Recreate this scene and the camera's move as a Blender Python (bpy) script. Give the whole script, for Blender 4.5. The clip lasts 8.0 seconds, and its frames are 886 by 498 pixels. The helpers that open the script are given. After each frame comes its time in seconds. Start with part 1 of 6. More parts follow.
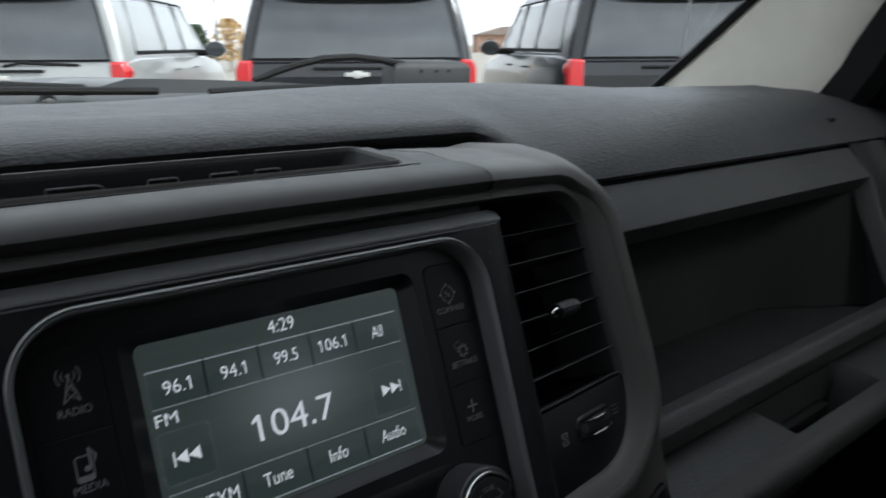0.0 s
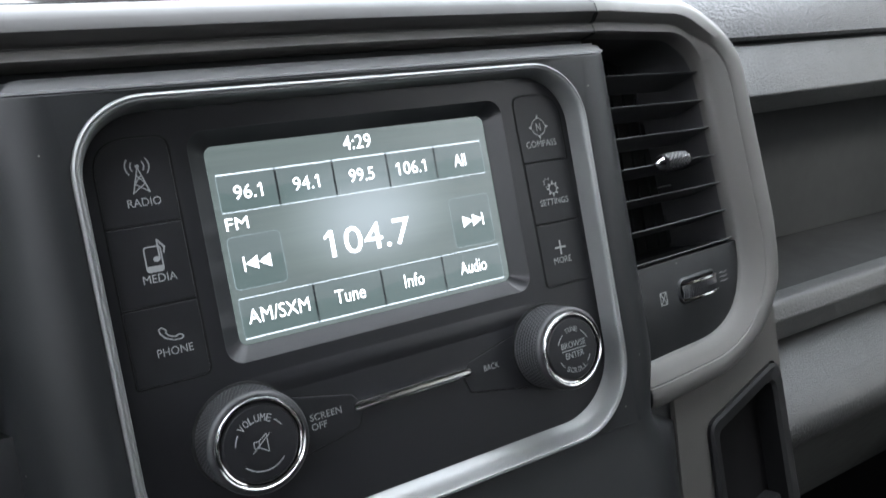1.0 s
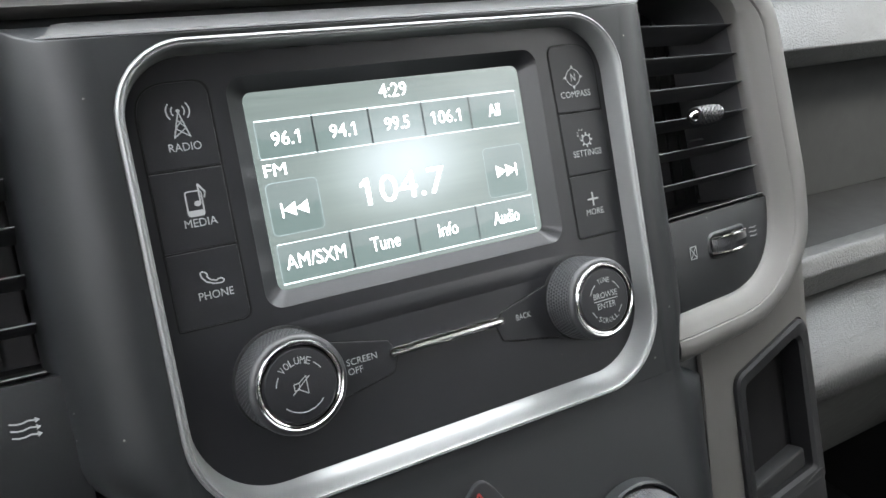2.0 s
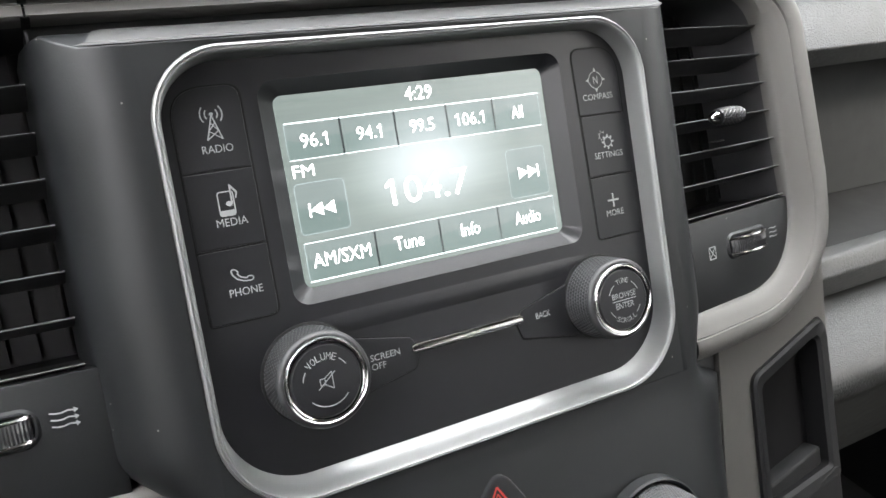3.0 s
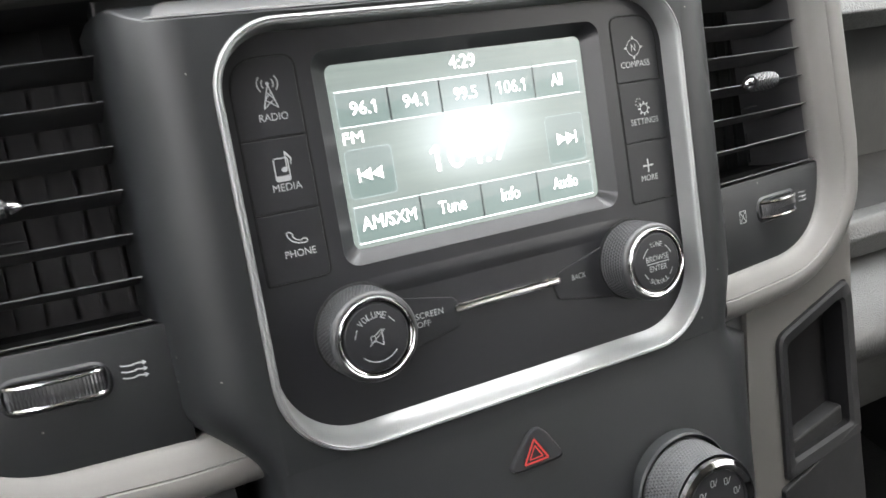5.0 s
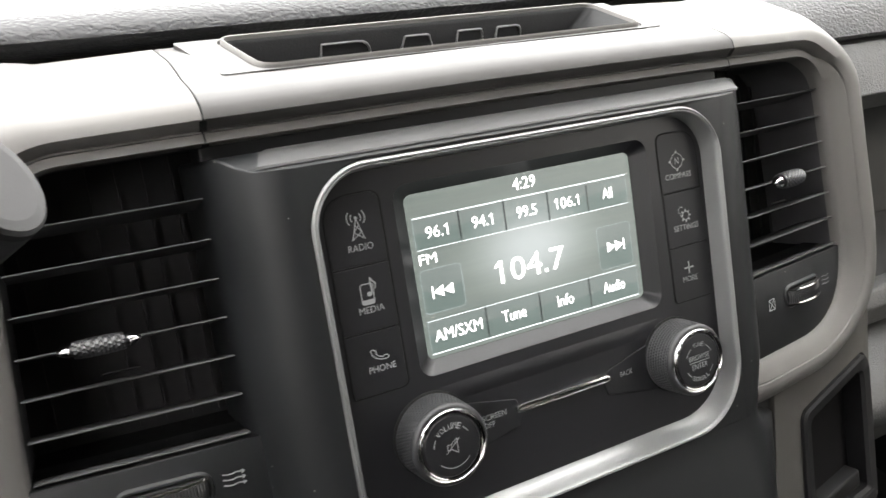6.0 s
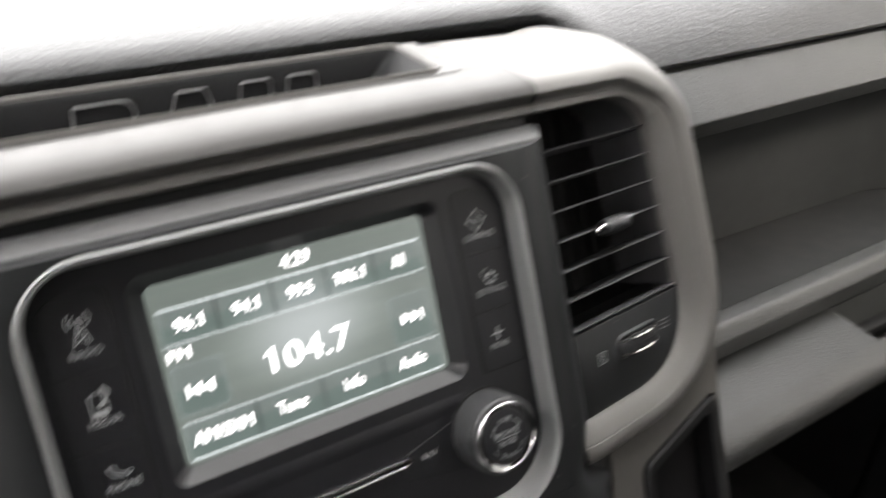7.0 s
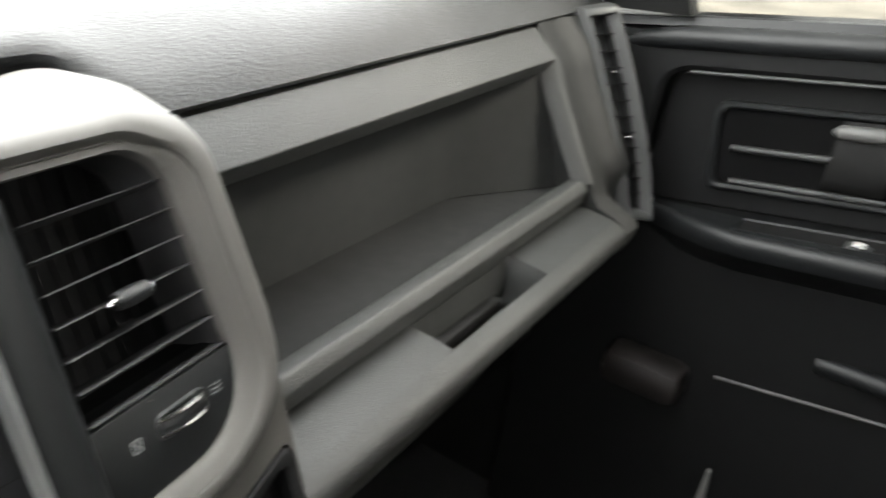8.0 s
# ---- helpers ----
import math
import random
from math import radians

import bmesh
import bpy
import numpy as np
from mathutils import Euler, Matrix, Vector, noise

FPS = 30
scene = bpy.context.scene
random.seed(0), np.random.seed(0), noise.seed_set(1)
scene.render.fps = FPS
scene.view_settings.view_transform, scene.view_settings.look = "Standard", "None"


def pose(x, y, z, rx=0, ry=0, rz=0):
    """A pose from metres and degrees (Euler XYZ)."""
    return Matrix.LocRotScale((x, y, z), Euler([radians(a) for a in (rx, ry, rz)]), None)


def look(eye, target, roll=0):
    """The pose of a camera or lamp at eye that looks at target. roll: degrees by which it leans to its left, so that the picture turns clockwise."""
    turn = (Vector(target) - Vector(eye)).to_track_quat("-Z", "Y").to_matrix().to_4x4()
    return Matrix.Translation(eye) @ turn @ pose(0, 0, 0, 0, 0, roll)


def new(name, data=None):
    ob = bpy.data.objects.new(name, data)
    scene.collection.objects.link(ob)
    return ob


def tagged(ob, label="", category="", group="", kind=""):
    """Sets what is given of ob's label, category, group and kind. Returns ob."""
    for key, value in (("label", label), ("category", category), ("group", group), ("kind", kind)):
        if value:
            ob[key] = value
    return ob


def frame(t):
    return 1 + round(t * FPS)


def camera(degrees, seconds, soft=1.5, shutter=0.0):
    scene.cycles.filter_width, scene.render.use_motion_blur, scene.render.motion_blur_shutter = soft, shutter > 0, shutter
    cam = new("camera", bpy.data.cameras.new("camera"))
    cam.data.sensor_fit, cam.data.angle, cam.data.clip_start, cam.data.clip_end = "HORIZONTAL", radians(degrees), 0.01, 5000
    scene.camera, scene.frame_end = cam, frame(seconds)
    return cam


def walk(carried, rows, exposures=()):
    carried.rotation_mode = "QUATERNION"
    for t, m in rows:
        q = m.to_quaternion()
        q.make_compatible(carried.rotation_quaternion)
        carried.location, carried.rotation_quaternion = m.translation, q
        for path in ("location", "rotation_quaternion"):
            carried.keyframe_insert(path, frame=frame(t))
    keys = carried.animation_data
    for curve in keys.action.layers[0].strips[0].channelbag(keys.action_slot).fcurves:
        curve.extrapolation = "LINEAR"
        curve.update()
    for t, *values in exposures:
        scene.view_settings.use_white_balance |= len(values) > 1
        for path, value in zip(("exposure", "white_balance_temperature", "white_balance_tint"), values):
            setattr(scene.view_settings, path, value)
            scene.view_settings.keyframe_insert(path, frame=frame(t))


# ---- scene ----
import collections

cam = camera(58.32, 8.0, shutter=0.5)
PATH = [
    (0, (-0.14074, -0.22828, 1.43062), (0.50607, 0.47809, 1.14308), 3.45),
    (0.3, (-0.13596, -0.24098, 1.42065), (0.43746, 0.52025, 1.11781), 2.04),
    (0.5, (-0.13722, -0.23880, 1.40433), (0.40887, 0.53432, 1.08173), 2.05),
    (0.7, (-0.133, -0.237, 1.394), (0.913, 1.312, 0.683), 2.4),
    (1, (-0.12232, -0.23608, 1.39278), (0.37840, 0.53595, 1.00130), 2.34),
    (1.2, (-0.121, -0.239, 1.396), (0.855, 1.304, 0.579), 2.2),
    (1.3, (-0.122, -0.238, 1.394), (0.854, 1.301, 0.571), 2.2),
    (1.5, (-0.12454, -0.23533, 1.38717), (0.35885, 0.52795, 0.95851), 2.48),
    (1.7, (-0.127, -0.235, 1.387), (0.834, 1.293, 0.525), 2.4),
    (2.8, (-0.134, -0.237, 1.396), (0.784, 1.295, 0.495), 2.7),
    (3, (-0.13326, -0.23844, 1.39568), (0.31833, 0.53189, 0.94551), 2.45),
    (3.5, (-0.13340, -0.23842, 1.39252), (0.31049, 0.52233, 0.91901), 2.46),
    (3.7, (-0.130, -0.239, 1.391), (0.747, 1.283, 0.434), 2.4),
    (4, (-0.13030, -0.23838, 1.39506), (0.30118, 0.51444, 0.89798), 2.63),
    (4.2, (-0.12846, -0.24180, 1.39297), (0.29718, 0.51855, 0.90236), 2.13),
    (5.3, (-0.15035, -0.24248, 1.41672), (0.26998, 0.50915, 0.90841), 2.40),
    (5.5, (-0.14843, -0.23847, 1.42862), (0.27608, 0.50787, 0.91601), 2.80),
    (5.7, (-0.15623, -0.23467, 1.43914), (0.27217, 0.52432, 0.94884), 2.10),
    (5.9, (-0.17555, -0.23038, 1.44981), (0.25286, 0.52770, 0.95810), 2.47),
    (6, (-0.17292, -0.22992, 1.45337), (0.25333, 0.52415, 0.95368), 2.59),
    (6.2, (-0.16564, -0.23145, 1.44599), (0.26699, 0.52052, 0.94862), 2.66),
    (6.3, (-0.156, -0.232, 1.449), (0.703, 1.260, 0.431), 2.9),
    (6.5, (-0.13315, -0.23534, 1.44245), (0.29966, 0.50515, 0.92829), 2.91),
    (6.7, (-0.112, -0.232, 1.444), (0.767, 1.248, 0.425), 2.6),
    (6.8, (-0.10296, -0.23409, 1.45171), (0.32581, 0.51285, 0.94353), 1.80),
    (7, (-0.09524, -0.22650, 1.46688), (0.39011, 0.49132, 0.96769), 2.13),
    (7.2, (-0.08603, -0.22529, 1.48925), (0.46778, 0.43074, 0.97648), 4.07),
    (7.3, (-0.07709, -0.22570, 1.48594), (0.51792, 0.39970, 0.98112), 4.51),
    (7.5, (-0.05837, -0.22979, 1.47900), (0.60855, 0.34077, 0.99975), 5.44),
    (7.8, (-0.02932, -0.24433, 1.47910), (0.69678, 0.25478, 1.00617), 6.59),
    (8, (-0.02101, -0.24330, 1.48021), (0.75070, 0.19167, 1.01624), 7.98),
]
EXPOSURES = [
    (0.0, 2.05, 6050, 9), (0.3, 2.50, 6000, 10), (0.6, 3.97, 6100, 13), (1.0, 4.82, 6150, 13), (1.5, 5.37, 6300, 12), (3.0, 5.62, 6650, 14), (4.2, 5.82, 6700, 14),
    (5.5, 5.77, 6800, 14), (6.0, 5.12, 6950, 15), (6.5, 5.02, 7000, 17), (7.0, 4.82, 6950, 16), (7.5, 4.62, 6950, 13), (8.0, 5.07, 6900, 11)]
walk(cam, [(t, look(eye, target, roll)) for t, eye, target, roll in PATH], EXPOSURES)

# ------------------------------------------------------------------ world and light
world = bpy.data.worlds.new("overcast_sky")
scene.world = world
world.use_nodes = True
wn, wl = world.node_tree.nodes, world.node_tree.links
wn.clear()
sky = wn.new("ShaderNodeTexSky")
sky.sky_type, sky.sun_disc = "NISHITA", False
sky.sun_elevation, sky.sun_rotation = radians(45), radians(150)
sky.air_density, sky.dust_density = 1.0, 3.0
pale = wn.new("ShaderNodeHueSaturation")
pale.inputs["Saturation"].default_value = 0.18
wl.new(sky.outputs[0], pale.inputs["Color"])
wtc = wn.new("ShaderNodeTexCoord")
wmap = wn.new("ShaderNodeMapping")
wmap.inputs["Scale"].default_value = (1.5, 1.5, 6.0)
wl.new(wtc.outputs["Generated"], wmap.inputs["Vector"])
cloud = wn.new("ShaderNodeTexNoise")
cloud.inputs["Scale"].default_value, cloud.inputs["Detail"].default_value = 1.6, 6.0
wl.new(wmap.outputs[0], cloud.inputs["Vector"])
cramp = wn.new("ShaderNodeValToRGB")
cramp.color_ramp.elements[0].position, cramp.color_ramp.elements[0].color = 0.35, (0.72, 0.74, 0.78, 1)
cramp.color_ramp.elements[1].position, cramp.color_ramp.elements[1].color = 0.62, (1.25, 1.24, 1.22, 1)
wl.new(cloud.outputs["Fac"], cramp.inputs["Fac"])
wmix = wn.new("ShaderNodeMix")
wmix.data_type, wmix.blend_type = "RGBA", "MULTIPLY"
wmix.inputs["Factor"].default_value = 1.0
veil = wn.new("ShaderNodeMix")  # cloud deck over the clear sky
veil.data_type = "RGBA"
veil.inputs["Factor"].default_value = 0.75
veil.inputs[7].default_value = (3.15, 3.2, 3.22, 1)
wl.new(pale.outputs[0], veil.inputs[6])
wl.new(veil.outputs[2], wmix.inputs[6])
wl.new(cramp.outputs[0], wmix.inputs[7])
wbg = wn.new("ShaderNodeBackground")
wbg.inputs["Strength"].default_value = 0.15
wl.new(wmix.outputs[2], wbg.inputs["Color"])
wout = wn.new("ShaderNodeOutputWorld")
wl.new(wbg.outputs[0], wout.inputs["Surface"])

sun_data = bpy.data.lights.new("sun", "SUN")
sun_data.energy, sun_data.angle, sun_data.color = 0.9, radians(14), (1.0, 0.97, 0.92)
sun = new("sun", sun_data)
sun.matrix_world = look((3.6, -6.2, 7.1), (0, 0, 0))


# ------------------------------------------------------------------ materials
def material(name, colour, rough=0.5, metal=0.0, grain=0.0, grain_size=0.002, vary=0.1, vary_size=0.05, kind="noise", coat=0.0, spec=0.5, dust=0.0):
    """Principled surface with a large, soft change of tone, a change of gloss and a fine bump. Sizes in metres."""
    m = bpy.data.materials.new(name)
    m.use_nodes = True
    n, l = m.node_tree.nodes, m.node_tree.links
    b = n["Principled BSDF"]
    b.inputs["Metallic"].default_value = metal
    b.inputs["Coat Weight"].default_value = coat
    b.inputs["Specular IOR Level"].default_value = spec
    tc = n.new("ShaderNodeTexCoord")
    big = n.new("ShaderNodeTexNoise")
    big.inputs["Scale"].default_value, big.inputs["Detail"].default_value = 1.0 / vary_size, 5.0
    l.new(tc.outputs["Object"], big.inputs["Vector"])
    ramp = n.new("ShaderNodeValToRGB")
    c = Vector(colour)
    ramp.color_ramp.elements[0].position, ramp.color_ramp.elements[1].position = 0.3, 0.7
    ramp.color_ramp.elements[0].color = (*(c * (1 - vary)), 1)
    ramp.color_ramp.elements[1].color = (*(c * (1 + vary)), 1)
    l.new(big.outputs["Fac"], ramp.inputs["Fac"])
    l.new(ramp.outputs[0], b.inputs["Base Color"])
    if dust:  # sparse pale specks, one to a cell of this size
        speck = n.new("ShaderNodeTexVoronoi")
        speck.inputs["Scale"].default_value = 1.0 / dust
        l.new(tc.outputs["Object"], speck.inputs["Vector"])
        small = n.new("ShaderNodeMath")
        small.operation, small.inputs[1].default_value = "LESS_THAN", 0.00035 / dust
        l.new(speck.outputs["Distance"], small.inputs[0])
        lay = n.new("ShaderNodeMix")
        lay.data_type = "RGBA"
        lay.inputs[7].default_value = (0.16, 0.155, 0.145, 1)
        l.new(small.outputs[0], lay.inputs["Factor"])
        l.new(ramp.outputs[0], lay.inputs[6])
        l.new(lay.outputs[2], b.inputs["Base Color"])
    fine = n.new("ShaderNodeTexNoise")
    fine.inputs["Scale"].default_value, fine.inputs["Detail"].default_value = 4.0 / vary_size, 4.0
    l.new(tc.outputs["Object"], fine.inputs["Vector"])
    gloss = n.new("ShaderNodeMapRange")
    gloss.inputs["To Min"].default_value, gloss.inputs["To Max"].default_value = max(0.02, rough * 0.86), min(1.0, rough * 1.14)
    l.new(fine.outputs["Fac"], gloss.inputs["Value"])
    l.new(gloss.outputs[0], b.inputs["Roughness"])
    if grain:
        if kind == "leather":
            long = n.new("ShaderNodeMapping")
            long.inputs["Scale"].default_value = (0.62, 1.1, 1.0)
            long.inputs["Rotation"].default_value = (0, 0, 0.25)
            l.new(tc.outputs["Object"], long.inputs["Vector"])
            warp = n.new("ShaderNodeTexNoise")
            warp.inputs["Scale"].default_value = 0.45 / grain_size
            l.new(long.outputs[0], warp.inputs["Vector"])
            add = n.new("ShaderNodeVectorMath")
            add.operation = "MULTIPLY_ADD"
            add.inputs[1].default_value = (grain_size * 2.2,) * 3
            l.new(warp.outputs["Color"], add.inputs[0])
            l.new(long.outputs[0], add.inputs[2])
            tex = n.new("ShaderNodeTexVoronoi")
            tex.feature = "SMOOTH_F1"
            tex.inputs["Scale"].default_value = 1.0 / grain_size
            l.new(add.outputs[0], tex.inputs["Vector"])
            out = tex.outputs["Distance"]
        else:
            tex = n.new("ShaderNodeTexNoise")
            tex.inputs["Scale"].default_value, tex.inputs["Detail"].default_value = 1.0 / grain_size, 3.0
            l.new(tc.outputs["Object"], tex.inputs["Vector"])
            out = tex.outputs["Fac"]
        bump = n.new("ShaderNodeBump")
        bump.inputs["Strength"].default_value, bump.inputs["Distance"].default_value = min(1.0, grain), grain_size * (0.6 if kind == "leather" else 0.5)
        l.new(out, bump.inputs["Height"])
        l.new(bump.outputs[0], b.inputs["Normal"])
    return m


def glow(name, colour, strength, gloss=0.26):
    """A lit picture element behind the matt front of a display."""
    m = bpy.data.materials.new(name)
    m.use_nodes = True
    b = m.node_tree.nodes["Principled BSDF"]
    b.inputs["Base Color"].default_value = (0.02, 0.022, 0.022, 1)
    b.inputs["Roughness"].default_value = gloss
    b.inputs["Emission Color"].default_value = (*colour, 1)
    b.inputs["Emission Strength"].default_value = strength
    return m


def glass(name, tint=(1, 1, 1), dark=0.0):
    m = bpy.data.materials.new(name)
    m.use_nodes = True
    n, l = m.node_tree.nodes, m.node_tree.links
    n.clear()
    out, mix = n.new("ShaderNodeOutputMaterial"), n.new("ShaderNodeMixShader")
    clear, shine, fres = n.new("ShaderNodeBsdfTransparent"), n.new("ShaderNodeBsdfGlossy"), n.new("ShaderNodeLayerWeight")
    clear.inputs[0].default_value = (*tint, 1)
    shine.inputs["Roughness"].default_value = 0.02
    steep = n.new("ShaderNodeMath")
    steep.operation, steep.inputs[1].default_value = "POWER", 5.0
    l.new(fres.outputs["Facing"], steep.inputs[0])
    gain = n.new("ShaderNodeMath")
    gain.operation, gain.inputs[1].default_value, gain.inputs[2].default_value = "MULTIPLY_ADD", 0.6, 0.03
    l.new(steep.outputs[0], gain.inputs[0])
    l.new(gain.outputs[0], mix.inputs[0])
    l.new(clear.outputs[0], mix.inputs[1])
    l.new(shine.outputs[0], mix.inputs[2])
    l.new(mix.outputs[0], out.inputs[0])
    return m


LEATHER = material("grained_dash_vinyl", (0.0295, 0.0305, 0.0315), 0.50, grain=0.55, grain_size=0.0016, vary=0.08, kind="leather", spec=0.36)
# FASCIA's colour a quarter darker: weaker light on the door painted in
GLOVE = material("shaded_glovebox_plastic", (0.0161, 0.0171, 0.0168), 0.52, spec=0.42, grain=0.7, grain_size=0.0015, vary=0.08)
FASCIA = material("fine_grain_grey_plastic", (0.0213, 0.0225, 0.0221), 0.52, grain=0.85, grain_size=0.0015, vary=0.07)
DARK = material("black_grain_plastic", (0.0058, 0.0060, 0.0063), 0.6, spec=0.15, grain=0.2, grain_size=0.0009, vary=0.12)
HOUSING = material("soft_black_plastic", (0.0066, 0.0074, 0.0080), 0.47, spec=0.32, grain=0.12, grain_size=0.0006, vary=0.14, dust=0.010)
FACE = material("satin_black_faceplate", (0.0085, 0.0087, 0.0100), 0.38, spec=0.34, grain=0.1, grain_size=0.0005, vary=0.14, dust=0.02)
BUTTON = material("matt_black_button", (0.0085, 0.0088, 0.0100), 0.44, spec=0.30, grain=0.1, grain_size=0.0005, vary=0.1)
VENTDARK = material("matt_black_vent_plastic", (0.042, 0.042, 0.044), 0.75, vary=0.15, vary_size=0.02, spec=0.12)
VENT = material("black_vent_plastic", (0.0095, 0.0095, 0.0102), 0.7, vary=0.15, vary_size=0.02, spec=0.25)
KNURL = material("diamond_knurled_rubber", (0.016, 0.0165, 0.0175), 0.36, vary=0.1, vary_size=0.01)
RUBBER = material("knurled_black_rubber", (0.0145, 0.015, 0.016), 0.5, vary=0.12, vary_size=0.01)
# SILVER's darker copy: crown and tray deck get their shading by colour
CENTRE = material("shaded_trim_paint", (0.039, 0.0379, 0.0366), 0.55, metal=0.0, spec=0.24, grain=0.06, grain_size=0.0005, vary=0.05)
# Tray block edges: their glints put in as a paler colour than DARK
EMBOSS = material("painted_edge_glint", (0.075, 0.075, 0.075), 0.35, vary=0.05)
# Shelf floor rubber, its colour darkened further for shade inside the shelf
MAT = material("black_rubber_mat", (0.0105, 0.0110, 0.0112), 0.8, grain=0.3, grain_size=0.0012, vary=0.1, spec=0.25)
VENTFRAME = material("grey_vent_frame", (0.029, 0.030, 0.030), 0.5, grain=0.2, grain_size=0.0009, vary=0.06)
# Shelf back: fascia plastic with the shelf's shade put into its colour
SHELFSHADE = material("shaded_shelf_plastic", (0.0109, 0.0116, 0.0114), 0.65, spec=0.35, grain=0.35, grain_size=0.0011, vary=0.08)
CAPGREY = material("grey_cap_plastic", (0.072, 0.072, 0.070), 0.45, grain=0.1, grain_size=0.0008, vary=0.05)
# HOUSING's top chamfer: windshield light on it put into a paler colour
TOPEDGE = material("painted_light_edge", (0.034, 0.034, 0.034), 0.45, grain=0.1, grain_size=0.0008, vary=0.08)
LEVERCAP = material("satin_grey_lever_cap", (0.020, 0.020, 0.020), 0.6, grain=0.1, grain_size=0.0008, vary=0.05, spec=0.2)
BROWN = material("dark_brown_vinyl", (0.0110, 0.0088, 0.0084), 0.5, grain=0.4, grain_size=0.002, vary=0.1)
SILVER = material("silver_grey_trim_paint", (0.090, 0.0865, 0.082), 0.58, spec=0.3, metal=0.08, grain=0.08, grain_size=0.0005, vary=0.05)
# Near-black plastic: shade inside pocket and handle recess put into the colour
RECESS = material("shaded_recess_plastic", (0.004, 0.004, 0.0042), 0.9, vary=0.1, spec=0.05)
# SILVER's paint, darker: the lower panel's shade is put into the colour
LOWERTRIM = material("shaded_lower_trim", (0.047, 0.045, 0.0412), 0.56, spec=0.3, metal=0.05, grain=0.15, grain_size=0.0006, vary=0.05)
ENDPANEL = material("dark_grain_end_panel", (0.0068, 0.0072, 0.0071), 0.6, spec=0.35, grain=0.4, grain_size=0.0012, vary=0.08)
SATIN = material("satin_chrome_ring", (0.18, 0.184, 0.182), 0.42, metal=0.5, vary=0.03, vary_size=0.2)
CHROME = material("bright_chrome", (0.52, 0.52, 0.52), 0.12, metal=1.0, vary=0.03, vary_size=0.2)
PRINT = material("white_print", (0.225, 0.23, 0.23), 0.6, vary=0.03)
RED = material("red_print", (0.34, 0.025, 0.02), 0.5, vary=0.05)
PALE = material("pale_grey_cap_plastic", (0.42, 0.42, 0.4), 0.45, grain=0.1, grain_size=0.0008, vary=0.05)
HEADLINER = material("pale_cloth_headliner", (0.11, 0.108, 0.103), 0.9, grain=0.4, grain_size=0.0015, vary=0.06)
BEIGE = material("pale_pillar_trim", (0.72, 0.69, 0.60), 0.75, grain=0.3, grain_size=0.0012, vary=0.05)
SEAL = material("black_rubber_seal", (0.007, 0.007, 0.007), 0.7, vary=0.1, spec=0.2)
CARPET = material("black_carpet", (0.009, 0.009, 0.0095), 0.95, grain=0.8, grain_size=0.003, vary=0.25, vary_size=0.03)
LIT = 0.065  # brightness of the display
TEXTGLOW = glow("lit_white_characters", (0.93, 0.97, 1.0), 2.1 * LIT)
LINEGLOW = glow("lit_pale_lines", (0.72, 0.82, 0.86), 1.1 * LIT)
RIM = glow("lit_faint_rims", (0.42, 0.52, 0.54), 0.72 * LIT)
DIVIDER = glow("unlit_black_lines", (0.02, 0.025, 0.03), 0.2 * LIT)


def display_ground(name, low, high, centre_boost=0.0):
    """A display's blue-grey ground: brushed streaks, paler in the middle."""
    m = glow(name, low, 1.0)
    n, l = m.node_tree.nodes, m.node_tree.links
    b = n["Principled BSDF"]
    tc = n.new("ShaderNodeTexCoord")
    mp = n.new("ShaderNodeMapping")
    mp.inputs["Scale"].default_value = (25, 1, 900)
    l.new(tc.outputs["Object"], mp.inputs["Vector"])
    st = n.new("ShaderNodeTexNoise")
    st.inputs["Scale"].default_value, st.inputs["Detail"].default_value = 1.0, 3.0
    l.new(mp.outputs[0], st.inputs["Vector"])
    ramp = n.new("ShaderNodeValToRGB")
    ramp.color_ramp.elements[0].position, ramp.color_ramp.elements[1].position = 0.3, 0.75
    ramp.color_ramp.elements[0].color, ramp.color_ramp.elements[1].color = (*low, 1), (*high, 1)
    l.new(st.outputs["Fac"], ramp.inputs["Fac"])
    sep = n.new("ShaderNodeVectorMath")
    sep.operation = "LENGTH"
    mp2 = n.new("ShaderNodeMapping")
    mp2.inputs["Scale"].default_value = (23, 0, 38)
    mp2.inputs["Location"].default_value = (0, 0, -0.11)
    l.new(tc.outputs["Object"], mp2.inputs["Vector"])
    l.new(mp2.outputs[0], sep.inputs[0])
    mr = n.new("ShaderNodeMapRange")
    mr.interpolation_type = "SMOOTHSTEP"
    mr.inputs["From Min"].default_value, mr.inputs["From Max"].default_value = 1.0, 0.0
    mr.inputs["To Min"].default_value, mr.inputs["To Max"].default_value = LIT, LIT * (1.0 + centre_boost)
    l.new(sep.outputs["Value"], mr.inputs["Value"])
    white = n.new("ShaderNodeMix")  # pale spot put into the emission, whiter in the middle
    white.data_type = "RGBA"
    white.inputs[7].default_value = (0.122, 0.142, 0.145, 1)
    fade = n.new("ShaderNodeMapRange")
    fade.interpolation_type = "SMOOTHSTEP"
    fade.inputs["From Min"].default_value, fade.inputs["From Max"].default_value = 0.9, 0.1
    l.new(sep.outputs["Value"], fade.inputs["Value"])
    l.new(fade.outputs[0], white.inputs["Factor"])
    l.new(ramp.outputs[0], white.inputs[6])
    l.new(white.outputs[2], b.inputs["Emission Color"])
    l.new(mr.outputs[0], b.inputs["Emission Strength"])
    return m


SCREEN = display_ground("lit_blue_grey_ground", (0.086, 0.108, 0.101), (0.110, 0.137, 0.126), 1.2)
KEY = display_ground("lit_key_ground", (0.066, 0.094, 0.087), (0.078, 0.110, 0.102), 0.9)
SHEEN = display_ground("lit_key_sheen", (0.092, 0.117, 0.112), (0.104, 0.132, 0.126), 1.0)


